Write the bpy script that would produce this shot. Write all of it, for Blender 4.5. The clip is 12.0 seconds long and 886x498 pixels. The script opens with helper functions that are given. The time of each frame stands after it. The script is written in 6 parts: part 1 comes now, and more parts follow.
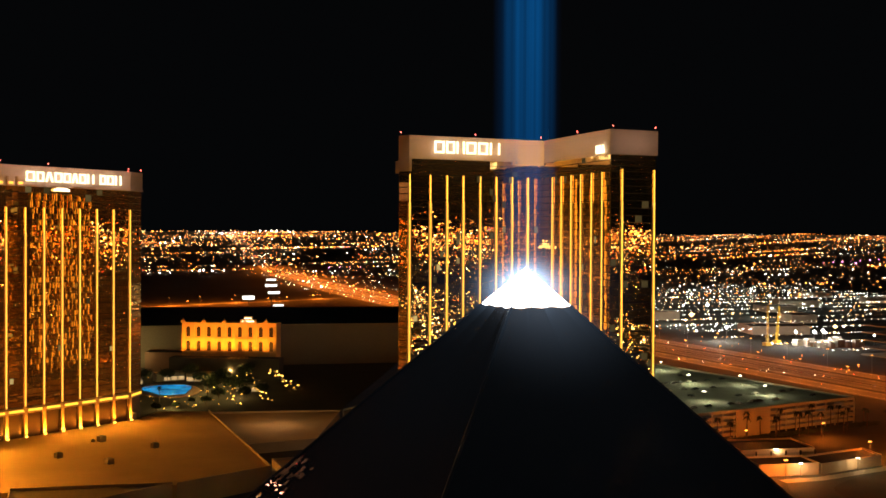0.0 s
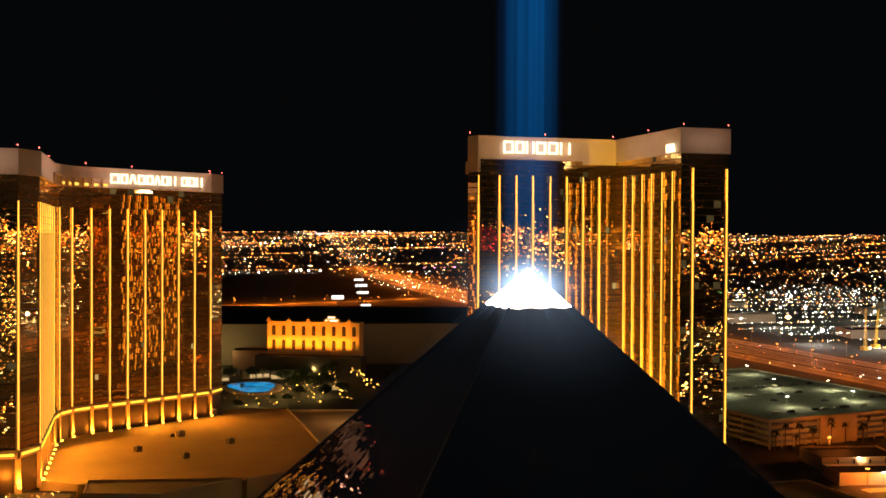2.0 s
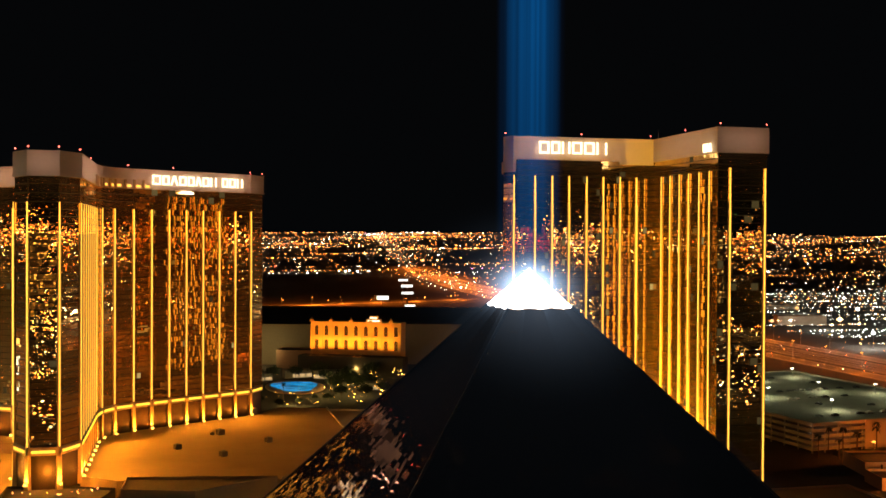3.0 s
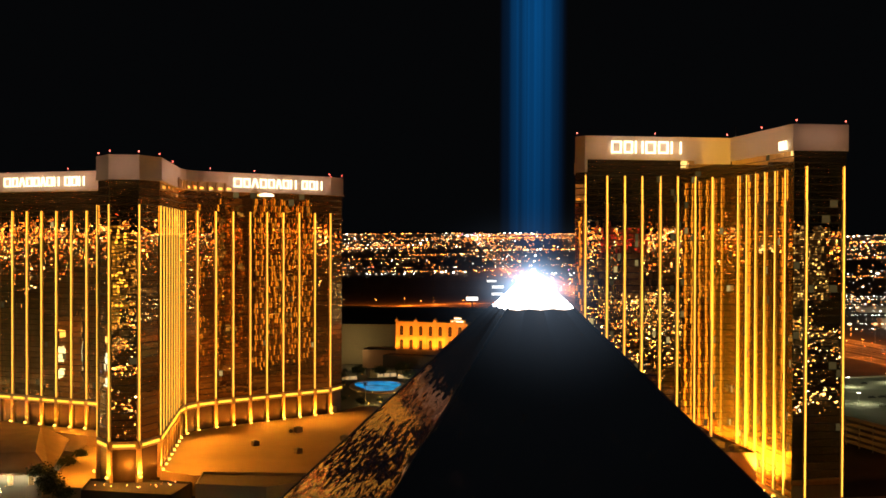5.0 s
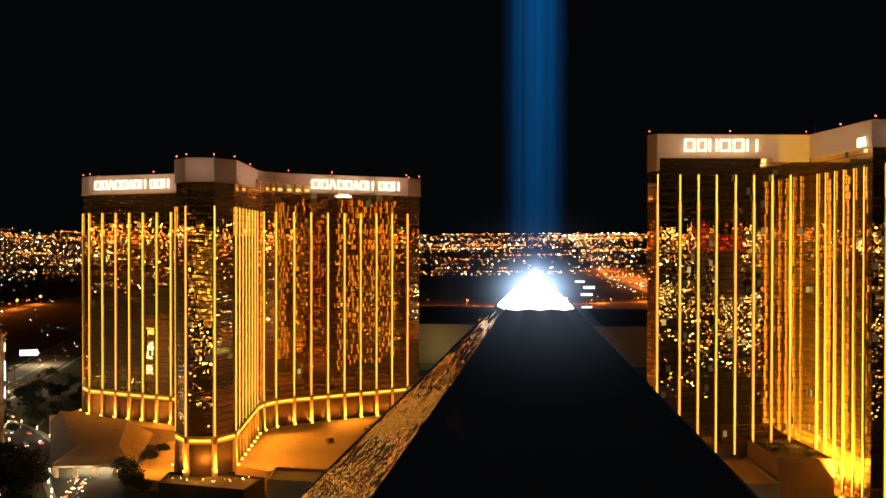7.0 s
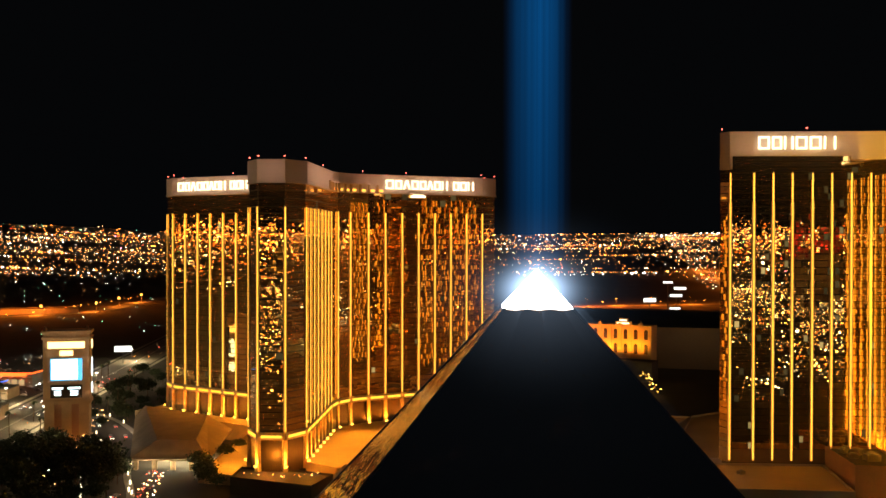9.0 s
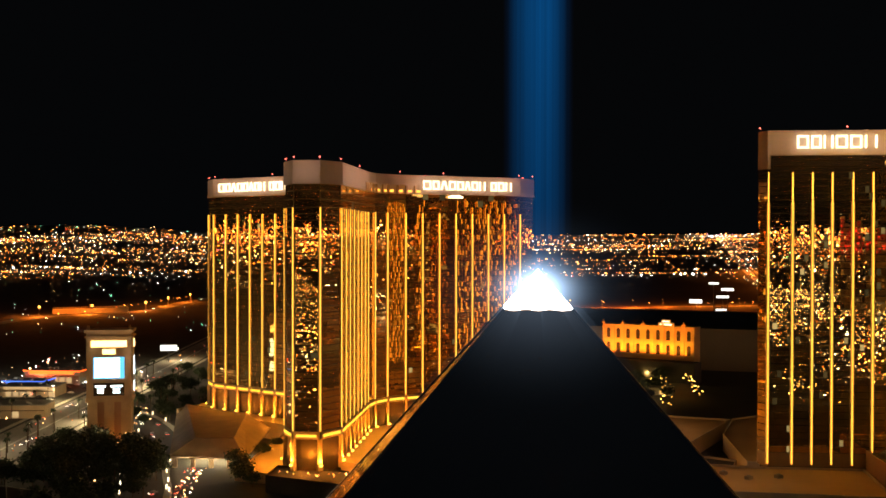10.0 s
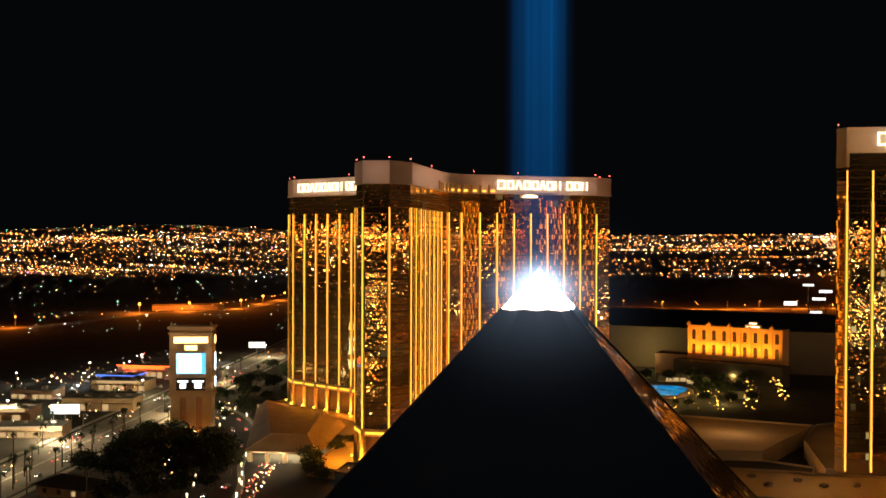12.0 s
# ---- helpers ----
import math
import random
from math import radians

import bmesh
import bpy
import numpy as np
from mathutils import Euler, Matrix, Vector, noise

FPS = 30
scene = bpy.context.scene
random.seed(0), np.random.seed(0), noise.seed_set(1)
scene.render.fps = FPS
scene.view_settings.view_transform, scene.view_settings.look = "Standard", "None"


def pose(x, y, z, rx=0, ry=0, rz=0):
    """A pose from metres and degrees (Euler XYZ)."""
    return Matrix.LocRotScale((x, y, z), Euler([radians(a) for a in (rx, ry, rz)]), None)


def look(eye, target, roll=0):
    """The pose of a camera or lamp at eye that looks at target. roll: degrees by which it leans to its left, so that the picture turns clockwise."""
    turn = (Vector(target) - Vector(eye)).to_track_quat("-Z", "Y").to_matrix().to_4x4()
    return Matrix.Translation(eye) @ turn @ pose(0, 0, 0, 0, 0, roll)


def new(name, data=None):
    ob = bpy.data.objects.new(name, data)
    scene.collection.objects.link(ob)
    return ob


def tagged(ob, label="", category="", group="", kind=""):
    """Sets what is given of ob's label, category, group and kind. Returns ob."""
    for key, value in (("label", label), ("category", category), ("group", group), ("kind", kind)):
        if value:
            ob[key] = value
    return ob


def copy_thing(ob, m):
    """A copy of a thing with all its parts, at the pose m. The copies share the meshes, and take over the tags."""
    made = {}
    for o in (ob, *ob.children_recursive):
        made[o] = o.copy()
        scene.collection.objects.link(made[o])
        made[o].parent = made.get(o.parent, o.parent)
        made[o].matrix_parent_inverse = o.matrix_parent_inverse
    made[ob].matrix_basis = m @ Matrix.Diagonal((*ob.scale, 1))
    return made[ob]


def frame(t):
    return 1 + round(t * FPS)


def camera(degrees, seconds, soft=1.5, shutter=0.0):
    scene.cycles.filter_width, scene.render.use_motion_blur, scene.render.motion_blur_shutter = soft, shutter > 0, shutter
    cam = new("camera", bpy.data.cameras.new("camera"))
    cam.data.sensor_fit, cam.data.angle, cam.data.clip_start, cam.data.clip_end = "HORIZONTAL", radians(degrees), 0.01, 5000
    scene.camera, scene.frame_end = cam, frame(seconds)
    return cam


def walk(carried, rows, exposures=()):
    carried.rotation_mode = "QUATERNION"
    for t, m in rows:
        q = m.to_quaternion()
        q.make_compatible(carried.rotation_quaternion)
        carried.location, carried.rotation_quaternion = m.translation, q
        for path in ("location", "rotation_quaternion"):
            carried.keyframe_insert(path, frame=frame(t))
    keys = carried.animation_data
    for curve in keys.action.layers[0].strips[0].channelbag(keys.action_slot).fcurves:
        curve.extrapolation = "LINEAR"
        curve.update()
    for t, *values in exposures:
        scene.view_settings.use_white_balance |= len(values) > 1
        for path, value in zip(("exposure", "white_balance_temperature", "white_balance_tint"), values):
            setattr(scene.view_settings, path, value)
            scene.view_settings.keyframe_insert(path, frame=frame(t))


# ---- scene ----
cam = camera(46.3, 12.0, 1.55)
PATH = [
    (0, (2.79, -1.469, 112.791), (39.99, 91.33, 111.49), 0.3),
    (0.5, (6.093, -2.522, 112.784), (41.14, 91.13, 111.48), 0.3),
    (1, (9.394, -3.584, 112.787), (42.19, 90.87, 111.49), 0.3),
    (1.5, (12.729, -4.656, 112.788), (43.23, 90.54, 111.49), 0.3),
    (2, (16.075, -5.722, 112.776), (44.28, 90.23, 111.48), 0.3),
    (2.5, (19.442, -6.76, 112.758), (45.29, 89.84, 111.46), 0.3),
    (3, (22.785, -7.682, 112.74), (46.29, 89.52, 111.49), 0.3),
    (5, (36.213, -11.07, 112.758), (50.16, 87.93, 111.56), 0.2),
    (5.5, (39.638, -11.845, 112.769), (51.19, 87.45, 111.57), 0.2),
    (6, (43.073, -12.486, 112.781), (52.22, 87.06, 111.53), 0.2),
    (6.5, (46.486, -12.941, 112.783), (53.24, 86.81, 111.53), 0.2),
    (7, (49.881, -13.235, 112.778), (54.23, 86.67, 111.58), 0.1),
    (9, (63.383, -13.606, 112.744), (58.33, 86.24, 111.54), 0.1),
    (9.5, (66.789, -13.424, 112.729), (59.39, 86.33, 111.53), 0.1),
    (10, (70.201, -13.14, 112.705), (60.4, 86.36, 111.55), 0.1),
    (10.5, (73.623, -12.8, 112.691), (61.47, 86.45, 111.54), 0.1),
    (11, (77.03, -12.402, 112.682), (62.53, 86.55, 111.53), 0.1),
    (11.5, (80.42, -11.975, 112.673), (63.57, 86.58, 111.52), 0.1),
    (12, (83.748, -11.527, 112.669), (64.55, 86.62, 111.47), 0.2),
]
walk(cam, [(t, look(eye, target, roll)) for t, eye, target, roll in PATH])

# ---- night sky ----
world = bpy.data.worlds.new("night_sky")
scene.world = world
world.use_nodes = True
world.node_tree.nodes["Background"].inputs["Color"].default_value = (0.75, 0.85, 1.0, 1.0)
world.node_tree.nodes["Background"].inputs["Strength"].default_value = 0.0018
scene.view_settings.exposure = 0.2

GOLD = (1.0, 0.60, 0.12)
AMBER = (1.0, 0.34, 0.025)
SODIUM = (1.0, 0.21, 0.015)
WARM = (1.0, 0.74, 0.42)
COOL = (0.86, 0.94, 1.0)


def lamp(kind, at, power, colour, aim=None, size=1.0, size_y=None, spot=60, blend=0.6):
    """A lamp; some stand at fixtures, others are unseen and only add light."""
    data = bpy.data.lights.new("lamp", kind)
    data.energy, data.color = power, colour
    if kind == "AREA":
        data.shape, data.size, data.size_y = "RECTANGLE", size, size_y or size
    else:
        data.shadow_soft_size = size * 0.12
    if kind == "SPOT":
        data.spot_size, data.spot_blend = radians(spot), blend
    ob = new("lamp", data)
    ob.matrix_world = look(at, aim) if aim else pose(*at)
    return ob


# ---- materials ----
def nodes_of(name):
    m = bpy.data.materials.new(name)
    m.use_nodes = True
    return m, m.node_tree.nodes, m.node_tree.links, m.node_tree.nodes["Principled BSDF"]


def surface(name, colour, rough=0.7, metal=0.0, vary=0.25, scale=0.4, bump=0.0, fine=6.0):
    """A surface whose colour varies at two scales, with fine relief."""
    m, n, l, b = nodes_of(name)
    tc = n.new("ShaderNodeTexCoord")
    big, small = n.new("ShaderNodeTexNoise"), n.new("ShaderNodeTexNoise")
    big.inputs["Scale"].default_value, small.inputs["Scale"].default_value = scale * 0.25, scale * fine
    big.inputs["Detail"].default_value = 5
    mix = n.new("ShaderNodeMath")
    mix.operation = "MULTIPLY_ADD"
    mix.inputs[1].default_value = 0.4
    ramp = n.new("ShaderNodeValToRGB")
    lo, hi = [c * (1 - vary) for c in colour], [min(1.0, c * (1 + vary)) for c in colour]
    ramp.color_ramp.elements[0].color, ramp.color_ramp.elements[1].color = (*lo, 1), (*hi, 1)
    ramp.color_ramp.elements[0].position, ramp.color_ramp.elements[1].position = 0.45, 0.95
    l.new(tc.outputs["Object"], big.inputs["Vector"])
    l.new(tc.outputs["Object"], small.inputs["Vector"])
    l.new(small.outputs["Fac"], mix.inputs[0])
    l.new(big.outputs["Fac"], mix.inputs[2])
    l.new(mix.outputs[0], ramp.inputs["Fac"])
    l.new(ramp.outputs["Color"], b.inputs["Base Color"])
    b.inputs["Roughness"].default_value, b.inputs["Metallic"].default_value = rough, metal
    if bump:
        bp = n.new("ShaderNodeBump")
        bp.inputs["Strength"].default_value, bp.inputs["Distance"].default_value = bump, 0.2
        l.new(small.outputs["Fac"], bp.inputs["Height"])
        l.new(bp.outputs["Normal"], b.inputs["Normal"])
    return m


def glowing(name, colour, strength, vary=0.0, sample=True):
    """What gives off light; vary spreads the strength over the separate pieces of a mesh."""
    m, n, l, b = nodes_of(name)
    b.inputs["Base Color"].default_value = (0.02, 0.02, 0.02, 1)
    b.inputs["Emission Color"].default_value = (*colour, 1)
    b.inputs["Emission Strength"].default_value = strength
    b.inputs["Specular IOR Level"].default_value = 0.0
    if vary:
        geo, rng = n.new("ShaderNodeNewGeometry"), n.new("ShaderNodeMapRange")
        pw = n.new("ShaderNodeMath")
        pw.operation = "POWER"
        pw.inputs[1].default_value = 3.0
        rng.inputs["To Min"].default_value, rng.inputs["To Max"].default_value = strength * (1 - vary), strength * (1 + 2.5 * vary)
        l.new(geo.outputs["Random Per Island"], pw.inputs[0])
        l.new(pw.outputs[0], rng.inputs["Value"])
        l.new(rng.outputs["Result"], b.inputs["Emission Strength"])
    if not sample:
        m.cycles.emission_sampling = "NONE"
    return m


def mirror_glass(name, colour, rough, wave, scale, haze=0.0):
    """Metal-coated curtain-wall glass with the slight waviness of toughened panes."""
    m, n, l, b = nodes_of(name)
    b.inputs["Metallic"].default_value, b.inputs["Roughness"].default_value = 1.0, rough
    tc, nz, bp = n.new("ShaderNodeTexCoord"), n.new("ShaderNodeTexNoise"), n.new("ShaderNodeBump")
    nz.inputs["Scale"].default_value, nz.inputs["Detail"].default_value = scale, 2.0
    bp.inputs["Strength"].default_value, bp.inputs["Distance"].default_value = 1.0, wave
    geo, ramp = n.new("ShaderNodeNewGeometry"), n.new("ShaderNodeValToRGB")
    ramp.color_ramp.elements[0].color = (*[c * 0.9 for c in colour], 1)
    ramp.color_ramp.elements[1].color = (*[min(1, c * 1.08) for c in colour], 1)
    l.new(geo.outputs["Random Per Island"], ramp.inputs["Fac"])
    l.new(ramp.outputs["Color"], b.inputs["Base Color"])
    l.new(tc.outputs["Object"], nz.inputs["Vector"])
    l.new(nz.outputs["Fac"], bp.inputs["Height"])
    l.new(bp.outputs["Normal"], b.inputs["Normal"])
    if haze:
        film, mix = n.new("ShaderNodeBsdfGlossy"), n.new("ShaderNodeMixShader")
        film.inputs["Roughness"].default_value = 0.5
        mix.inputs["Fac"].default_value = haze
        l.new(ramp.outputs["Color"], film.inputs["Color"])
        l.new(b.outputs[0], mix.inputs[1])
        l.new(film.outputs[0], mix.inputs[2])
        l.new(mix.outputs[0], n["Material Output"].inputs["Surface"])
    return m


M_GLASS = mirror_glass("gold_mirror_glass", (0.80, 0.50, 0.18), 0.005, 0.0009, 0.5, 0.20)
M_PYRAMID = mirror_glass("bronze_glass", (0.19, 0.115, 0.07), 0.003, 0.004, 0.9, 0.22)
M_FRAME = surface("dark_bronze_mullion", (0.05, 0.035, 0.02), 0.45, 0.6)
M_ROOM = glowing("lit_room", (1.0, 0.70, 0.24), 0.17, 0.8)
# duller copy of the gold glass, for the L tower's faces away from its uplights
M_DARKGLASS = mirror_glass("dimmer_gold_glass", (0.66, 0.47, 0.22), 0.005, 0.0009, 0.5, 0.11)
M_STRIP = glowing("gold_light_strip", (1.0, 0.445, 0.05), 2.1)
M_BAND = glowing("amber_light_band", (1.0, 0.58, 0.05), 1.6)
M_PILASTER = surface("bronze_pilaster", (0.20, 0.13, 0.06), 0.5, 0.3)
M_GOLDFIN = surface("gold_painted_fin", (0.66, 0.46, 0.16), 0.45, 0.0, 0.1)
M_STONE = surface("tan_stone", (0.42, 0.30, 0.18), 0.8, 0, 0.2, 0.5, 0.2)
M_CROWN = surface("pale_crown_panel", (0.56, 0.47, 0.40), 0.7, 0, 0.06, 0.15)
M_SIGN = glowing("white_sign_light", (1.0, 0.80, 0.50), 2.6)
M_BEACON = glowing("red_beacon", (1.0, 0.12, 0.08), 6.0)
M_UPLIGHT = glowing("uplight_lens", (1.0, 0.62, 0.08), 6.0)
M_EDGE = surface("pyramid_edge_trim", (0.025, 0.025, 0.028), 0.4, 0.5)
M_CAP = glowing("xenon_lantern", (0.93, 0.96, 1.0), 6.0)
M_DECK = surface("sandy_roof_membrane", (0.46, 0.33, 0.17), 0.9, 0, 0.18, 0.12, 0.3, 20)
M_ROOF = surface("grey_roof_membrane", (0.20, 0.18, 0.16), 0.9, 0, 0.25, 0.15, 0.2)
M_DARKROOF = surface("dark_roof", (0.06, 0.055, 0.05), 0.9, 0, 0.3, 0.2)
M_WALL = surface("beige_render_wall", (0.50, 0.42, 0.32), 0.85, 0, 0.12, 0.3)
M_GROUND = surface("desert_ground", (0.055, 0.048, 0.04), 0.95, 0, 0.4, 0.01)
M_ASPHALT = surface("asphalt", (0.06, 0.058, 0.055), 0.85, 0, 0.25, 0.1, 0.1)
M_ROADSLAB = surface("worn_concrete_road", (0.22, 0.20, 0.18), 0.85, 0, 0.3, 0.05, 0.1)
M_BROWN = surface("pinkish_brown_render", (0.36, 0.21, 0.14), 0.85, 0, 0.12, 0.3)
M_CONCRETE = surface("concrete", (0.34, 0.32, 0.28), 0.85, 0, 0.15, 0.2, 0.1)
M_STEEL = surface("painted_steel", (0.25, 0.25, 0.26), 0.5, 0.5)
M_METALBOX = surface("galvanised_casing", (0.22, 0.20, 0.18), 0.6, 0.4)
M_LEAF = surface("dark_leaves", (0.035, 0.055, 0.022), 0.7, 0, 0.5, 3.0)
M_BARK = surface("bark", (0.12, 0.08, 0.05), 0.9, 0, 0.3, 3.0)
M_TILE = surface("brown_roof_tile", (0.24, 0.16, 0.09), 0.8, 0, 0.2, 0.5, 0.3)
M_POOL, _n, _l, _b = nodes_of("lit_pool_water")
_t, _r = _n.new("ShaderNodeTexNoise"), _n.new("ShaderNodeValToRGB")
_t.inputs["Scale"].default_value = 0.09
_r.color_ramp.elements[0].color, _r.color_ramp.elements[1].color = (0.002, 0.06, 0.16, 1), (0.01, 0.26, 0.55, 1)
_r.color_ramp.elements[0].position, _r.color_ramp.elements[1].position = 0.35, 0.65
_c = _n.new("ShaderNodeTexCoord")
_l.new(_c.outputs["Object"], _t.inputs["Vector"])
_l.new(_t.outputs["Fac"], _r.inputs["Fac"])
_l.new(_r.outputs["Color"], _b.inputs["Emission Color"])
_b.inputs["Base Color"].default_value, _b.inputs["Roughness"].default_value = (0.01, 0.05, 0.08, 1), 0.1
_b.inputs["Emission Strength"].default_value = 1.0


# ---- mesh helpers ----
def mesh_of(bm, name, *mats):
    me = bpy.data.meshes.new(name)
    bm.normal_update()
    bm.to_mesh(me)
    bm.free()
    for m in mats:
        me.materials.append(m)
    return me


def part(name, bm, mat, parent, label=""):
    ob = new(name, mesh_of(bm, name, *(mat if isinstance(mat, tuple) else (mat,))))
    ob.parent = parent
    return tagged(ob, label)


def thing(name, bm, mat, label, category, group="", kind=""):
    ob = new(name, mesh_of(bm, name, *(mat if isinstance(mat, tuple) else (mat,))))
    return tagged(ob, label, category, group, kind)


def empty(name, at, label, category, group="", turn=0):
    ob = new(name)
    ob.matrix_world = pose(*at, 0, 0, turn)
    bpy.context.view_layer.update()
    return tagged(ob, label, category, group)


def quad(bm, pts, index=0):
    f = bm.faces.new([bm.verts.new(p) for p in pts])
    f.material_index = index
    return f


def prism(bm, outline, z0, z1, index=0, top=True, bottom=True):
    lo, hi = [bm.verts.new((x, y, z0)) for x, y in outline], [bm.verts.new((x, y, z1)) for x, y in outline]
    k = len(outline)
    faces = [bm.faces.new((lo[i], lo[(i + 1) % k], hi[(i + 1) % k], hi[i])) for i in range(k)]
    if top:
        faces.append(bm.faces.new(hi))
    if bottom:
        faces.append(bm.faces.new(lo[::-1]))
    for f in faces:
        f.material_index = index
    return bm


def box(bm, x0, x1, y0, y1, z0, z1, index=0):
    return prism(bm, [(x0, y0), (x1, y0), (x1, y1), (x0, y1)], z0, z1, index)


def slab(bm, at, along, out, half, d0, d1, z0, z1, index=0):
    """A box on a wall: centred at the plan point, half wide along it, from d0 to d1 out of it."""
    a, o, p = Vector(along), Vector(out), Vector(at)
    pts = [p - a * half + o * d0, p + a * half + o * d0, p + a * half + o * d1, p - a * half + o * d1]
    if (pts[1] - pts[0]).cross(pts[2] - pts[1]) < 0:
        pts.reverse()
    return prism(bm, [tuple(q) for q in pts], z0, z1, index)


def tube(bm, p0, p1, r0, r1, sides=6, index=0):
    p0, p1 = Vector(p0), Vector(p1)
    ax = (p1 - p0).normalized()
    u = ax.orthogonal().normalized()
    v = ax.cross(u)
    ring = lambda p, r: [bm.verts.new(p + (u * math.cos(k * math.tau / sides) + v * math.sin(k * math.tau / sides)) * r) for k in range(sides)]
    a, b = ring(p0, r0), ring(p1, r1)
    fs = [bm.faces.new((a[k], a[(k + 1) % sides], b[(k + 1) % sides], b[k])) for k in range(sides)]
    fs += [bm.faces.new(a[::-1]), bm.faces.new(b)]
    for f in fs:
        f.material_index = index


def globe(bm, at, r, index=0):
    made = bmesh.ops.create_uvsphere(bm, u_segments=12, v_segments=8, radius=r, matrix=Matrix.Translation(at))
    for v in made["verts"]:
        for f in v.link_faces:
            f.material_index = index


def ball(bm, at, r, index=0):
    x, y, z = at
    v = [bm.verts.new(p) for p in ((x + r, y, z), (x, y + r, z), (x - r, y, z), (x, y - r, z), (x, y, z + r), (x, y, z - r))]
    for i in range(4):
        bm.faces.new((v[i], v[(i + 1) % 4], v[4])).material_index = index
        bm.faces.new((v[(i + 1) % 4], v[i], v[5])).material_index = index


# ---- ground, one sheet that rises to the hills round the valley ----
MID = Vector((45, 0))


def lie(x, y):
    """Height of the ground: level in the valley's middle, rising to its rim."""
    dx, dy = x - MID.x, y - MID.y
    r, az = math.hypot(dx, dy), math.degrees(math.atan2(dx, dy))
    rim = 121 + 6 * math.sin(az * 0.11) + 44 * math.exp(-(((az + 25) / 7) ** 2)) + 7 * math.exp(-(((az - 42) / 9) ** 2))
    k = min(1.0, max(0.0, (r - 2900) / 1850))
    return rim * k ** 1.15


bm = bmesh.new()
rings = [0, 300, 700, 1200, 2000, 2900, 3100, 3300, 3500, 3700, 3900, 4100, 4300, 4500, 4650, 4780]
rows = []
for r in rings:
    rows.append([bm.verts.new((MID.x + r * math.sin(a), MID.y + r * math.cos(a), lie(MID.x + r * math.sin(a), MID.y + r * math.cos(a)))) for a in [k * math.tau / 144 for k in range(144)]] if r else [bm.verts.new((MID.x, MID.y, 0))])
for i in range(len(rings) - 1):
    for k in range(144):
        j = (k + 1) % 144
        if i == 0:
            bm.faces.new((rows[0][0], rows[1][j], rows[1][k]))
        else:
            bm.faces.new((rows[i][k], rows[i][j], rows[i + 1][j], rows[i + 1][k]))
thing("ground", bm, M_GROUND, "dark desert valley floor rising to far hills", "ground", kind="structure")

# ---- the glass pyramid and its beam ----
APEX, SLOPE, PHI = Vector((69.2, 132.2, 108.3)), 0.8137, radians(226.4)
HALF = APEX.z / SLOPE
CORNER = [Vector((math.cos(PHI + k * math.pi / 2), math.sin(PHI + k * math.pi / 2))) for k in range(4)]
pyramid = empty("glass_pyramid", (APEX.x, APEX.y, 0), "huge black glass pyramid with a blazing white tip", "pyramid")
bpy.context.view_layer.update()
CAP = 5.35


def slope_point(k, s, v):
    """On face k: s from 0 to 1 along it, v metres below the tip; relative to the pyramid's middle on the ground."""
    h = v / SLOPE
    p = CORNER[k] * (h * (1 - s)) + CORNER[(k + 1) % 4] * (h * s)
    return Vector((p.x, p.y, APEX.z - v))


rnd = random.Random(4)
for k in range(4):
    bm = bmesh.new()
    levels = 130
    nrm = (slope_point(k, 1, 50) - slope_point(k, 0, 50)).cross(slope_point(k, 0.5, 10) - slope_point(k, 0.5, 90)).normalized()
    for i in range(levels):
        v0, v1 = CAP + (APEX.z - CAP) * i / levels, CAP + (APEX.z - CAP) * (i + 1) / levels
        cols = max(2, int(round(v1 * 1.738 / 1.15)))
        for j in range(cols):
            a, b = j / cols, (j + 1) / cols
            p = [slope_point(k, a, v1), slope_point(k, b, v1), slope_point(k, b, v0), slope_point(k, a, v0)]
            t1, t2 = rnd.gauss(0, 0.0042), rnd.gauss(0, 0.0042)
            quad(bm, [p[0] + nrm * (t1 + t2), p[1] + nrm * (t2 - t1), p[2] - nrm * (t1 + t2), p[3] + nrm * (t1 - t2)])
    tagged(part("glass_face", bm, M_PYRAMID, pyramid), kind="stuff")
for k in range(4):
    bm = bmesh.new()
    c = CORNER[k]
    p0, p1 = Vector((c.x * CAP / SLOPE, c.y * CAP / SLOPE, APEX.z - CAP)), Vector((c.x * HALF, c.y * HALF, 0))
    tube(bm, p0, p1, 0.22, 0.22, 4)
    part("edge_trim", bm, M_EDGE, pyramid, "grey metal edge trim")
bm = bmesh.new()
tip = bm.verts.new((0, 0, APEX.z))
low = []
for k in range(4):
    for j in range(6):
        p = slope_point(k, j / 6, CAP + (0.0 if j == 0 else 0.18 * abs(math.sin(j * math.pi / 2))))
        low.append(bm.verts.new((p.x * 1.02, p.y * 1.02, p.z)))
for i in range(len(low)):
    bm.faces.new((low[i], low[(i + 1) % len(low)], tip))
part("lantern", bm, M_CAP, pyramid, "dazzling white lamp room at the tip")



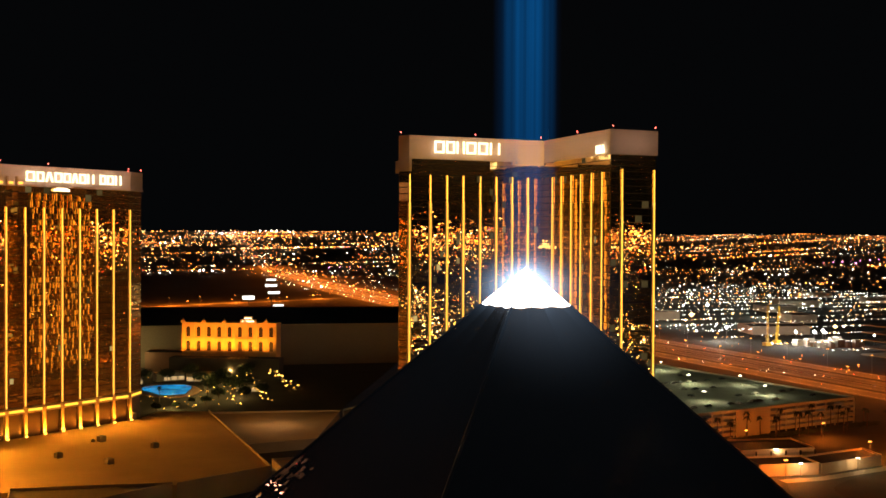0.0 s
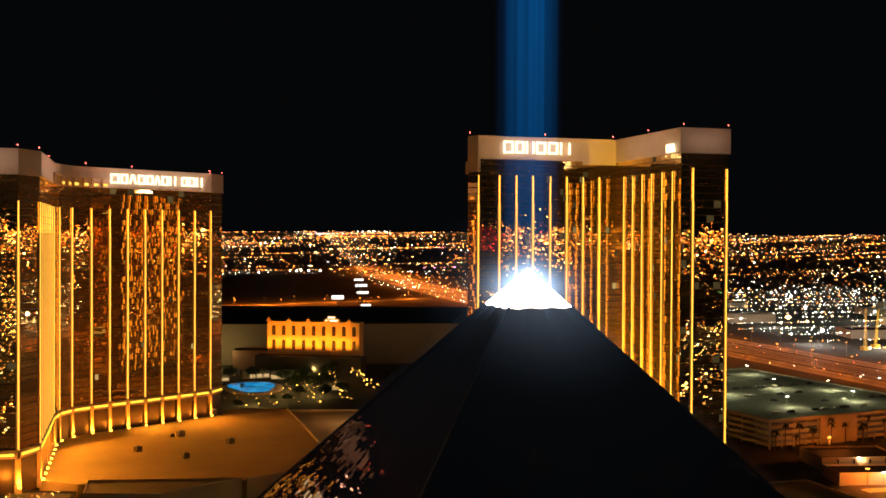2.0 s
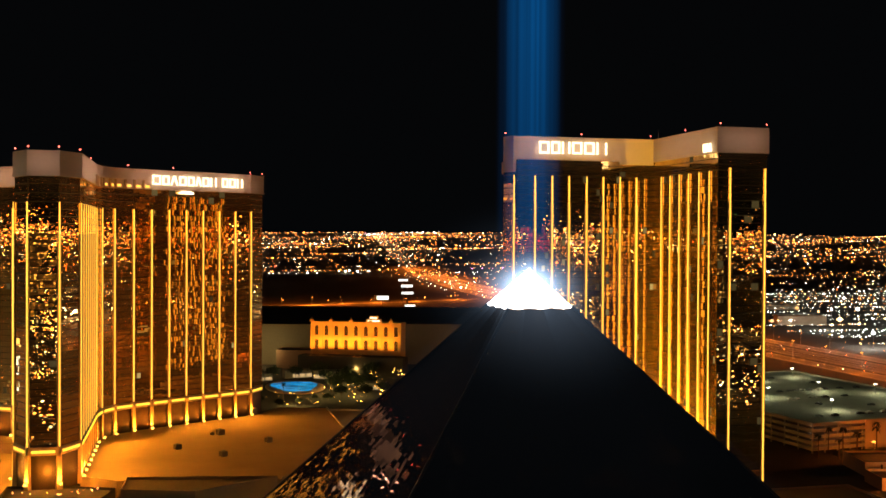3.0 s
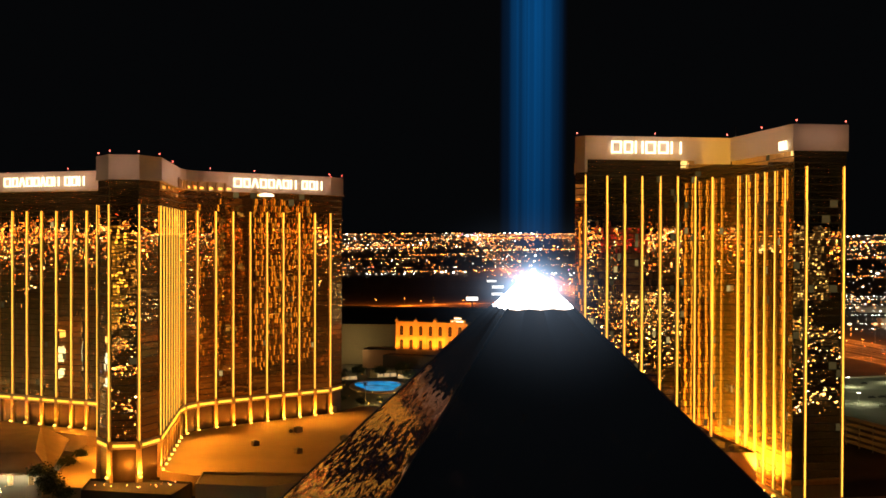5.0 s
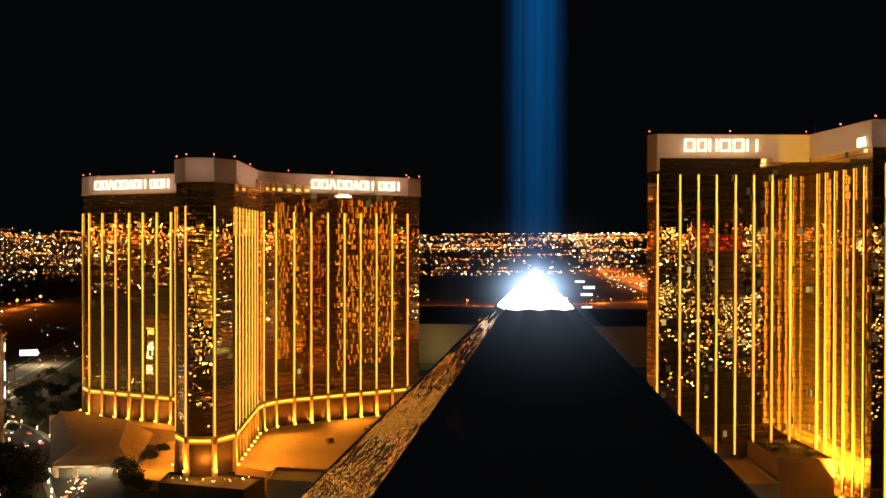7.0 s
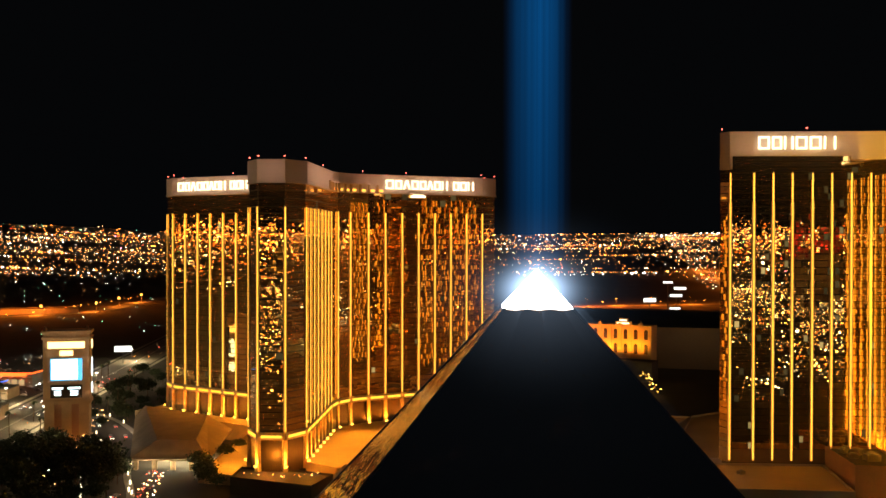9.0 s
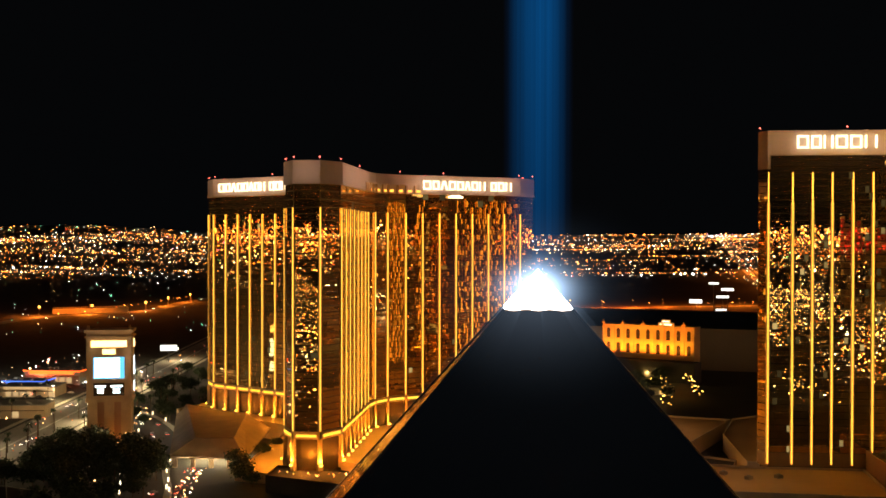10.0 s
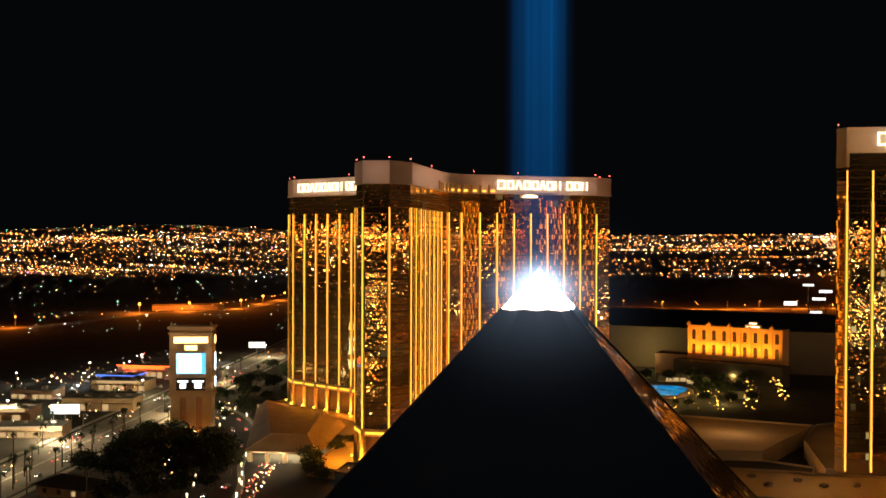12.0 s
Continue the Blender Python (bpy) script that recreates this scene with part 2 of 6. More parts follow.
def glow_material(name, strength, inner, outer, tall, glow=0.03, dense=0.0, squash=1.0):
    """The beam, with glare painted round the lamp: adds light and hides nothing; it thins out away from the axis and
    near the lamp.
    """
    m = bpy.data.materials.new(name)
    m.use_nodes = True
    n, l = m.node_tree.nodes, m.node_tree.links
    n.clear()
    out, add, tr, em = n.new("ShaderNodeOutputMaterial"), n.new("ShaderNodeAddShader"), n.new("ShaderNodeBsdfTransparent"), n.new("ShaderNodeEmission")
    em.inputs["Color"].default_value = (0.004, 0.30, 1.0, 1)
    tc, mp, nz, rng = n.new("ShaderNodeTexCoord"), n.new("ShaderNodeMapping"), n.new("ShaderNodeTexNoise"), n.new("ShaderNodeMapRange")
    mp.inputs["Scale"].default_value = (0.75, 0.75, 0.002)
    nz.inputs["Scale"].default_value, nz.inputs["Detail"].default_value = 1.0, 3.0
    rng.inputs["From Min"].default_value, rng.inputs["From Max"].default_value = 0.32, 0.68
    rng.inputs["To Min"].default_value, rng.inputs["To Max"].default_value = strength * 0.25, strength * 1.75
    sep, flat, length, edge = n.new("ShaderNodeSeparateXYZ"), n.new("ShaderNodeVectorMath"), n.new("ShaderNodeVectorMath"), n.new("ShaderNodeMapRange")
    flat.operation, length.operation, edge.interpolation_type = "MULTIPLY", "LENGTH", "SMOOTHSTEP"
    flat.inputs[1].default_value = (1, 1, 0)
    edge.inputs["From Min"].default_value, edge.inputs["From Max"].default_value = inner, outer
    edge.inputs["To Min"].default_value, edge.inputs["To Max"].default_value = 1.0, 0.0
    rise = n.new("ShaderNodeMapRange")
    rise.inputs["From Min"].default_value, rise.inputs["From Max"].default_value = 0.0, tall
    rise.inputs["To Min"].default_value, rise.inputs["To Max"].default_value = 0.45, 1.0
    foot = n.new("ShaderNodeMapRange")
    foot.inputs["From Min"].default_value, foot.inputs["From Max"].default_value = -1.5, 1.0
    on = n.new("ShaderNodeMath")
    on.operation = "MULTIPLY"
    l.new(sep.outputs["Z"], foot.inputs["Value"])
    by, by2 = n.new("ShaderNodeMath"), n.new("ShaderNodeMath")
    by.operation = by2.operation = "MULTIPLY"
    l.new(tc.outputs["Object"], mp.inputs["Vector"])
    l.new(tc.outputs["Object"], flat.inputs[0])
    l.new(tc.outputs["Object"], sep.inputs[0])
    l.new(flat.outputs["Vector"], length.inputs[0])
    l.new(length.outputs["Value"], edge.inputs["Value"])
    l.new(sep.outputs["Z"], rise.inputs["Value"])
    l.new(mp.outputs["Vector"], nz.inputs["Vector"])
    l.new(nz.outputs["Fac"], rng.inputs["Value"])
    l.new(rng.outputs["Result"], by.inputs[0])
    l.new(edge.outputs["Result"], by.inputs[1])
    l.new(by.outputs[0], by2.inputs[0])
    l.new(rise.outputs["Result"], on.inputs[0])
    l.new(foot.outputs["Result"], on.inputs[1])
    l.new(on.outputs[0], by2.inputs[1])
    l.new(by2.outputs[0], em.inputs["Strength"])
    # glare painted into the sheets close round the lamp room
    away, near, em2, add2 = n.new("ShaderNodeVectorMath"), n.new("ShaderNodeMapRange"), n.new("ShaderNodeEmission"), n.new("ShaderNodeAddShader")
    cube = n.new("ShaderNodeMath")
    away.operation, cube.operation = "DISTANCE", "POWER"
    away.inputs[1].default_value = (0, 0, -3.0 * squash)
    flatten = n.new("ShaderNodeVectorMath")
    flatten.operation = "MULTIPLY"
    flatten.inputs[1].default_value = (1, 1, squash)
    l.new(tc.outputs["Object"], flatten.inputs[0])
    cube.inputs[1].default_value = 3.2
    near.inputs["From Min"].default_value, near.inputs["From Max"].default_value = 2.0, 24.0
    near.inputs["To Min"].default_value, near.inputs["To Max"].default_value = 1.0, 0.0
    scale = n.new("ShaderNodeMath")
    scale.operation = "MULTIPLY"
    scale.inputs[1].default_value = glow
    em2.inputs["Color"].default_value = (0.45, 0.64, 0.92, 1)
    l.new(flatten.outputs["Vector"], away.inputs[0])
    l.new(away.outputs["Value"], near.inputs["Value"])
    l.new(near.outputs["Result"], cube.inputs[0])
    l.new(cube.outputs[0], scale.inputs[0])
    # a denser painted glow close by the lamps
    close, steep, total = n.new("ShaderNodeMapRange"), n.new("ShaderNodeMath"), n.new("ShaderNodeMath")
    steep.operation, total.operation = "POWER", "MULTIPLY_ADD"
    close.inputs["From Min"].default_value, close.inputs["From Max"].default_value = 0.0, 12.5
    close.inputs["To Min"].default_value, close.inputs["To Max"].default_value = 1.0, 0.0
    steep.inputs[1].default_value, total.inputs[1].default_value = 4.5, dense
    l.new(away.outputs["Value"], close.inputs["Value"])
    l.new(close.outputs["Result"], steep.inputs[0])
    l.new(steep.outputs[0], total.inputs[0])
    l.new(scale.outputs[0], total.inputs[2])
    l.new(total.outputs[0], em2.inputs["Strength"])
    l.new(tr.outputs[0], add.inputs[0])
    l.new(em.outputs[0], add.inputs[1])
    l.new(add.outputs[0], add2.inputs[0])
    l.new(em2.outputs[0], add2.inputs[1])
    l.new(add2.outputs[0], out.inputs["Surface"])
    m.cycles.emission_sampling = "NONE"
    return m


beam = empty("light_beam", (APEX.x, APEX.y, APEX.z), "blue searchlight beam rising from the pyramid's tip", "light beam")
M_BEAM = glow_material("beam_and_glare", 0.027, 2.7, 5.1, 34.0, 0.022, 1.5, 1.6)
M_GLARE = glow_material("tip_glare", 0.0, 2.7, 5.1, 34.0, 0.07)
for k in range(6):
    # crossed sheets through the beam's axis that paint the beam and the tip's glare
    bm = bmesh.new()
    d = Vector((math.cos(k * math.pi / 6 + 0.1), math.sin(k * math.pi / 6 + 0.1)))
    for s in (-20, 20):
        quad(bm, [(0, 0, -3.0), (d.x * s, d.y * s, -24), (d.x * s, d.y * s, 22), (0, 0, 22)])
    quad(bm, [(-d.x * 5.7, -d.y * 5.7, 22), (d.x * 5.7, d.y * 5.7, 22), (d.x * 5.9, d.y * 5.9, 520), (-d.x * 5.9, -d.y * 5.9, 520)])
    part("light_shaft", bm, M_BEAM, beam)

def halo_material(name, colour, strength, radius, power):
    """Glare of the lamp room painted as emission; it adds light, hides nothing and thins out with the distance from the
    lamps.
    """
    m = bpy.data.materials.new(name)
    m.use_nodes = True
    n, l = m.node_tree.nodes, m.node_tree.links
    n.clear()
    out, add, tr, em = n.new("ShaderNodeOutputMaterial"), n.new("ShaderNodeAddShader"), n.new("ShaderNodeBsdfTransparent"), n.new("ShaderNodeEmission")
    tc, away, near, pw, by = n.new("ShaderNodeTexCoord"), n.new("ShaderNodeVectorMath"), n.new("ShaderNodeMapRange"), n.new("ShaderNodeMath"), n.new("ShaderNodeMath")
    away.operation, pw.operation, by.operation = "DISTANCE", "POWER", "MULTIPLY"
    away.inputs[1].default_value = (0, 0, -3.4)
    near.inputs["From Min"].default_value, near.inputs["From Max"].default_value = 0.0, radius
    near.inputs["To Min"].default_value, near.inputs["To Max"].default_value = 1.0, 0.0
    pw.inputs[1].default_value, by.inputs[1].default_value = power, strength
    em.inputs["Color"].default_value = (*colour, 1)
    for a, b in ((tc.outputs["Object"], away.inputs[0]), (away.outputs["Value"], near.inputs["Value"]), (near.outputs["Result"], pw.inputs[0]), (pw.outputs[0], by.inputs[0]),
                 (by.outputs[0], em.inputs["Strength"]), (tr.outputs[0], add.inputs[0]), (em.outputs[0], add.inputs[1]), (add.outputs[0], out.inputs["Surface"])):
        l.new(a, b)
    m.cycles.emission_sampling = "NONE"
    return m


M_VEIL = halo_material("veiling_glare", (0.50, 0.70, 0.95), 0.0042, 75.0, 1.7)
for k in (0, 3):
    # sheets that paint a thin veil of glare over the two faces turned to the avenue
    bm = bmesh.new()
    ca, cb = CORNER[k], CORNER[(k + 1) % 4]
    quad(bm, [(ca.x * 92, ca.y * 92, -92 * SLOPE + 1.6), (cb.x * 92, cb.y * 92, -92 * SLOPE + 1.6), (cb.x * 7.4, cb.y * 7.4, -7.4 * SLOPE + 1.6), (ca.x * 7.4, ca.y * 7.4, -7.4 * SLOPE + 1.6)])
    part("glare_veil", bm, M_VEIL, beam)
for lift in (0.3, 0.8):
    # thin glowing layers that paint the tip's glare over the pyramid's upper face
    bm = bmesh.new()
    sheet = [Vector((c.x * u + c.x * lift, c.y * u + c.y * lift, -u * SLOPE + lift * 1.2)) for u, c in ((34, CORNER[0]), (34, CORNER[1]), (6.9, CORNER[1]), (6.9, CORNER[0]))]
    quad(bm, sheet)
    part("glare_layer", bm, M_GLARE, beam)

# ---- towers ----
SHEETS = {}


def curtain_bay(tower, a, b, out, z0, z1, floors, cols, seed, lit, tilt=0.0022, gap=0.05, single=False, glass=None):
    """One bay of curtain wall between two plan points: mullion backing, spandrels and single panes, each hung a little out of true."""
    rr, panes = random.Random(seed), []
    glass = glass or M_GLASS
    key = (tower.name, glass.name)
    if key not in SHEETS:
        SHEETS[key] = (tower, glass, bmesh.new())
    bm = bmesh.new() if single else SHEETS[key][2]
    a, b, out = Vector(a), Vector(b), Vector(out)
    along = b - a
    fh = (z1 - z0) / floors
    quad(bm, [(*a, z0), (*b, z0), (*b, z1), (*a, z1)], 1)
    wide = along.length / cols
    for i in range(floors):
        for j in range(cols):
            s0, s1 = (j + gap / wide / 2) / cols, (j + 1 - gap / wide / 2) / cols
            h0, h1 = z0 + i * fh + 0.22, z0 + (i + 1) * fh - 0.06
            t1, t2 = rr.gauss(0, tilt) * wide / 2, rr.gauss(0, tilt) * fh / 2
            o = [0.16 + t1 + t2, 0.16 - t1 + t2, 0.16 - t1 - t2, 0.16 + t1 - t2]
            p = [a + along * s0, a + along * s1, a + along * s1, a + along * s0]
            pane = [(*(p[q] + out * o[q]), (h0, h0, h1, h1)[q]) for q in range(4)]
            warm = rr.random() < lit
            if single:
                panes.append((pane, warm))
            else:
                quad(bm, pane, 2 if warm else 0)
        h = z0 + i * fh
        p, q = a + out * 0.2, b + out * 0.2
        quad(SHEETS[key][2], [(*p, h + 0.02), (*q, h + 0.02), (*q, h + 0.17), (*p, h + 0.17)], 1)
    if not single:
        return
    bay = part("glass_bay", bm, (glass, M_FRAME, M_ROOM), tower)
    for pane, warm in panes:
        bm = bmesh.new()
        back = [Vector(v) - Vector((*out, 0)) * 0.03 for v in pane]
        quad(bm, pane)
        for q in range(4):
            r = (q + 1) % 4
            quad(bm, [pane[r], pane[q], back[q], back[r]])
        part("pane", bm, M_ROOM if warm else glass, bay)


def strip_on(tower, at, along, out, z0, z1, zp):
    """A pilaster with the light strip that runs up its middle."""
    bm = bmesh.new()
    slab(bm, at, along, out, 0.75, 0.0, 0.55, z0, zp)
    part("pilaster", bm, M_GOLDFIN, tower)
    bm = bmesh.new()
    slab(bm, at, along, out, 0.24, 0.56, 0.80, z0 + 0.2, z1)
    part("light_strip", bm, M_STRIP, tower, "glowing gold light strip")


def beacon(tower, x, y, z):
    bm = bmesh.new()
    tube(bm, (x, y, z - 1.2), (x, y, z), 0.08, 0.08, 4, 1)
    ball(bm, (x, y, z + 0.35), 0.42)
    part("beacon", bm, (M_BEACON, M_STEEL), tower, "small red warning beacon")


def plain_sign(name, tower_pt, along, out, widths, height, z, label):
    """An illuminated roof sign: one plain glowing block for each character."""
    sign = empty(name, (*tower_pt, z), label, "sign")
    at = 0.0
    along, out = Vector(along), Vector(out)
    total = sum(abs(w) for w in widths)
    for w in widths:
        if w > 0:
            c = along * (at + w / 2 - total / 2)
            bm = bmesh.new()
            half, bar = w * 0.40, min(0.75, w * 0.17)
            shape = int(at * 10) % 3
            if shape < 2:
                for side in (-1, 1):
                    slab(bm, c + along * side * (half - bar / 2), along, out, bar / 2, 0.0, 0.5, 0, height)
            if shape == 0:
                for z0 in (0, height - bar):
                    slab(bm, c, along, out, half - bar, 0.0, 0.5, z0, z0 + bar)
            if shape == 2:
                for side in (-1, 1):
                    for q in range(5):
                        slab(bm, c + along * side * (half - bar / 2) * (1 - q / 5), along, out, bar * 0.55, 0.0, 0.5, height * q / 5, height * (q + 1) / 5)
            part("letter_block", bm, M_SIGN, sign)
        at += abs(w)
    return sign


# the three-winged gold tower
MB = Vector((-37.0, 559.0))
Z_BAND, Z_LINE, Z_PIL, Z_CROWN, Z_TOP, Z_DECK = 24.5, 126.0, 113.0, 137.2, 147.3, 9.0
tower = empty("hotel_tower", (0, 0, 0), "three-winged hotel tower of gold mirror glass with glowing strips", "hotel tower")
WINGS = [radians(a) for a in (270.0, 30.5, 149.5)]


def wing_point(k, u, o):
    """u metres out along wing k, o metres to the right of its axis as seen from the middle."""
    d = Vector((math.cos(WINGS[k]), math.sin(WINGS[k])))
    return MB + d * u + Vector((d.y, -d.x)) * o


def ring_nodes(grow=0.0):
    """The plan's nodes, anticlockwise, at which the light strips stand."""
    nodes = []
    for k in range(3):
        side = [99.4 - 10.4 * i for i in range(8)]
        nodes += [wing_point(k, u, 13 + grow) for u in side[::-1]]
        nodes += [wing_point(k, 112 + grow, 6 + grow * 0.4), wing_point(k, 112 + grow, -6 - grow * 0.4)]
        nodes += [wing_point(k, u, -13 - grow) for u in side]
        p, q = wing_point(k, side[-1], -13 - grow), wing_point((k + 1) % 3, side[-1], 13 + grow)
        c = wing_point(k, 7.5, -13 - grow)
        for s in (1 / 3, 2 / 3):
            nodes.append(p * (1 - s) ** 2 + c * 2 * s * (1 - s) + q * s * s)
    return nodes


NODES = ring_nodes()
N = len(NODES)
bm = bmesh.new()
prism(bm, [tuple(p) for p in ring_nodes(-0.3)], Z_DECK - 3, Z_TOP - 1.6)
part("core", bm, M_FRAME, tower, "dark structural core")
for i in range(N):
    a, b = NODES[i], NODES[(i + 1) % N]
    along = (b - a).normalized()
    out = Vector((along.y, -along.x))
    seen = max(a.y, b.y) < 616
    if not seen:
        bm = bmesh.new()
        quad(bm, [(*a, Z_BAND), (*b, Z_BAND), (*b, Z_CROWN), (*a, Z_CROWN)])
        part("glass_bay", bm, M_GLASS, tower)
        continue
    cols = 3 if (b - a).length > 7 else 2
    near_end = min(a.y, b.y) < 450
    curtain_bay(tower, a, b, out, Z_BAND, Z_LINE, 34, cols if near_end or cols < 3 else 5, i, 0.005, 0.003, single=near_end)
    curtain_bay(tower, a, b, out, Z_LINE, Z_CROWN, 3, cols, i + 500, 0.02)
    # the loggia floor below: lintel with its light, and the pier at the bay's start
    bm = bmesh.new()
    slab(bm, (a + b) / 2, along, out, (b - a).length / 2, -0.2, 0.9, Z_BAND - 3.4, Z_BAND)
    part("lintel", bm, M_STONE, tower, "tan stone lintel")
    bm = bmesh.new()
    slab(bm, (a + b) / 2, along, out, (b - a).length / 2 - 1.3, 0.9, 1.15, Z_BAND - 2.4, Z_BAND - 1.3)
    part("band_light", bm, M_BAND, tower, "amber light panel")
    curtain_bay(tower, a - out * 1.5, b - out * 1.5, out, Z_DECK - 1, Z_BAND - 3.4, 3, 3, i + 900, 0.10)
    bm = bmesh.new()
    for zl, zh in ((Z_DECK - 1, Z_DECK + 4.0), (Z_BAND - 5.2, Z_BAND - 3.4)):
        slab(bm, (a + b) / 2 - out * 1.5, along, out, (b - a).length / 2, 0.2, 0.6, zl, zh)
    for s in (0.2, 0.8):
        slab(bm, a.lerp(b, s) - out * 1.5, along, out, 1.0, 0.2, 0.6, Z_DECK + 4.0, Z_BAND - 5.2)
    part("loggia_wall", bm, M_STONE, tower, "tan stone wall behind the piers")
    prev = (NODES[i] - NODES[i - 1]).normalized()
    tang = (prev + along).normalized()
    outn = Vector((tang.y, -tang.x))
    strip_on(tower, a, tang, outn, Z_BAND, Z_LINE, Z_PIL)
    bm = bmesh.new()
    slab(bm, a, tang, outn, 0.9, -0.6, 1.0, Z_DECK - 3, Z_BAND - 3.4)
    slab(bm, a, tang, outn, 1.15, -0.6, 1.3, Z_DECK - 3, Z_DECK + 1.0)
    part("pier", bm, M_STONE, tower, "tan stone pier")
    bm = bmesh.new()
    slab(bm, a, tang, outn, 0.5, 1.5, 2.3, Z_DECK, Z_DECK + 0.7)
    part("uplight", bm, M_UPLIGHT, tower, "amber uplight fitting")
    p = a + outn * 2.4
    lamp("SPOT", (p.x, p.y, Z_DECK + 0.8), 30000, (1.0, 0.30, 0.02), (*(a + outn * 0.2), Z_BAND - 4), 0.3, spot=130, blend=0.8)
bm = bmesh.new()
prism(bm, [tuple(p) for p in ring_nodes(0.9)], Z_CROWN, Z_TOP)
prism(bm, [tuple(p) for p in ring_nodes(1.3)], Z_CROWN - 0.5, Z_CROWN + 0.4)
part("crown", bm, M_CROWN, tower, "pale pinkish parapet wall")
for k in range(3):
    for u, o in ((112, 6), (112, -6), (99, 13), (50, 13), (22, 16), (99, -13), (50, -13)):
        p = wing_point(k, u, o)
        beacon(tower, p.x, p.y, Z_TOP + 1.2)


def crown_wash(a, b, out, z, power, colour, drop=-5.5, off=9.0):
    """An unseen area lamp hung in the air before a parapet, in place of its floodlights."""
    a, b, out = Vector(a), Vector(b), Vector(out)
    mid, along = (a + b) / 2 + out * off, (b - a).normalized()
    ob = lamp("AREA", (mid.x, mid.y, z - drop), power, colour, (*((a + b) / 2), z + 5.5), (b - a).length * 0.9, 0.5)
    n = (Vector((*((a + b) / 2), z + 5.5)) - ob.matrix_world.translation).normalized()
    x = Vector((*along, 0))
    y = n.cross(x) * -1
    ob.matrix_world = Matrix((( x.x, (-n).cross(x).x, -n.x, mid.x), (x.y, (-n).cross(x).y, -n.y, mid.y), (x.z, (-n).cross(x).z, -n.z, z - drop), (0, 0, 0, 1)))
    return ob


PINK = (1.0, 0.59, 0.41)
for a, b in (((0, 112, 6), (0, 112, -6)), ((1, 20, 13), (1, 104, 13)), ((2, 104, -13), (2, 20, -13)), ((0, 100, -13), (0, 20, -13)), ((0, 100, 13), (0, 20, 13))):
    p, q = wing_point(*a), wing_point(*b)
    if p.x > q.x:
        p, q = q, p
    along = (q - p).normalized()
    out = Vector((along.y, -along.x))
    if a[0] == 0 and a[1] == 100:
        out = Vector((1 if a[2] < 0 else -1, 0))
    crown_wash(p, q, out, Z_CROWN, (q - p).length * 23, PINK)

M_LOGGIA = glowing("loggia_lamp", (1.0, 0.45, 0.06), 2.2)
inner = [p for p in NODES if abs(p.x + 20) < 24 and 520 < p.y < 575 and p.x > -26]
inner.sort(key=lambda p: p.x + p.y)
for i in range(len(inner) - 1):
    for s in (0.0, 0.5):
        p = inner[i].lerp(inner[i + 1], s)
        al = (inner[i + 1] - inner[i]).normalized()
        if al.y < 0 and al.x < 0:
            al = -al
        ou = Vector((al.y, -al.x))
        bm = bmesh.new()
        slab(bm, p, al, ou, 0.5, 1.0, 1.9, Z_CROWN - 0.5, Z_CROWN + 4.2)
        part("loggia_column", bm, M_STONE, tower, "amber-lit stone column")
        bm = bmesh.new()
        slab(bm, p + al * 2.2, al, ou, 1.3, 0.95, 1.15, Z_CROWN + 0.4, Z_CROWN + 1.6)
        part("loggia_lamp", bm, M_LOGGIA, tower, "amber lamp between columns")
    bm = bmesh.new()
    al = (inner[i + 1] - inner[i]).normalized()
    ou = Vector((al.y, -al.x))
    slab(bm, (inner[i] + inner[i + 1]) / 2, al, ou, (inner[i + 1] - inner[i]).length / 2, 0.95, 2.1, Z_CROWN + 4.2, Z_CROWN + 4.9)
    part("loggia_beam", bm, M_CROWN, tower)
bm = bmesh.new()
_d = Vector((math.cos(WINGS[1]), math.sin(WINGS[1])))
_o = Vector((_d.y, -_d.x))
slab(bm, wing_point(1, 57, 13), _d, _o, 4.6, 1.2, 1.5, Z_CROWN - 2.4, Z_CROWN - 1.2)
slab(bm, wing_point(1, 57, 13), _d, _o, 3.2, 1.2, 1.5, Z_CROWN - 1.2, Z_CROWN - 0.7)
part("sign_bar", bm, M_SIGN, tower, "small glowing sign bars under the parapet")
WORD = (1.35, 1.1, 1.15, 1.15, 1.1, 0.95, 1.1, 1.05, -0.6, 1.05, 1.1, 1.05)
for k, o, u in ((1, 13, 64.7), (2, -13, 65.6)):
    d = Vector((math.cos(WINGS[k]), math.sin(WINGS[k])))
    out = Vector((d.y, -d.x)) * (1 if o > 0 else -1)
    along = d if k == 1 else -d
    p = wing_point(k, u, o) + out * 1.5
    plain_sign("roof_sign", p, along, out, [w * 4.5 for w in WORD], 5.0, Z_CROWN + 2.2, "row of glowing warm-white blocks on the parapet")

# the L-shaped dark gold tower
Y_D, X_D, Y_E, X_L, X_R, Y_B = 450.0, 237.0, 388.0, 164.0, 259.5, 474.0
D_LINE, D_CROWN, D_TOP, D_LOW, D_PIL = 141.0, 148.4, 159.2, 13.0, 128.0
delano = empty("hotel_tower", (0, 0, 0), "L-shaped hotel tower of dark gold mirror glass", "hotel tower")
bm = bmesh.new()
prism(bm, [(X_L + 3.3, Y_D + 0.3), (X_D + 0.3, Y_D + 0.3), (X_D + 0.3, Y_E + 0.3), (X_R - 0.3, Y_E + 0.3), (X_R - 0.3, Y_B), (X_L + 9, Y_B), (X_L + 1.2, Y_D + 7)], 0, D_TOP - 1.5)
part("core", bm, M_FRAME, delano, "dark structural core")
face = [X_L + 2.9, 177.2, 185.6, 193.9, 202.6, 211.0, 219.4, 227.8, X_D]
sidey = [Y_D, 440.7, 431.6, 422.2, 413.2, 403.5, 394.3, Y_E]
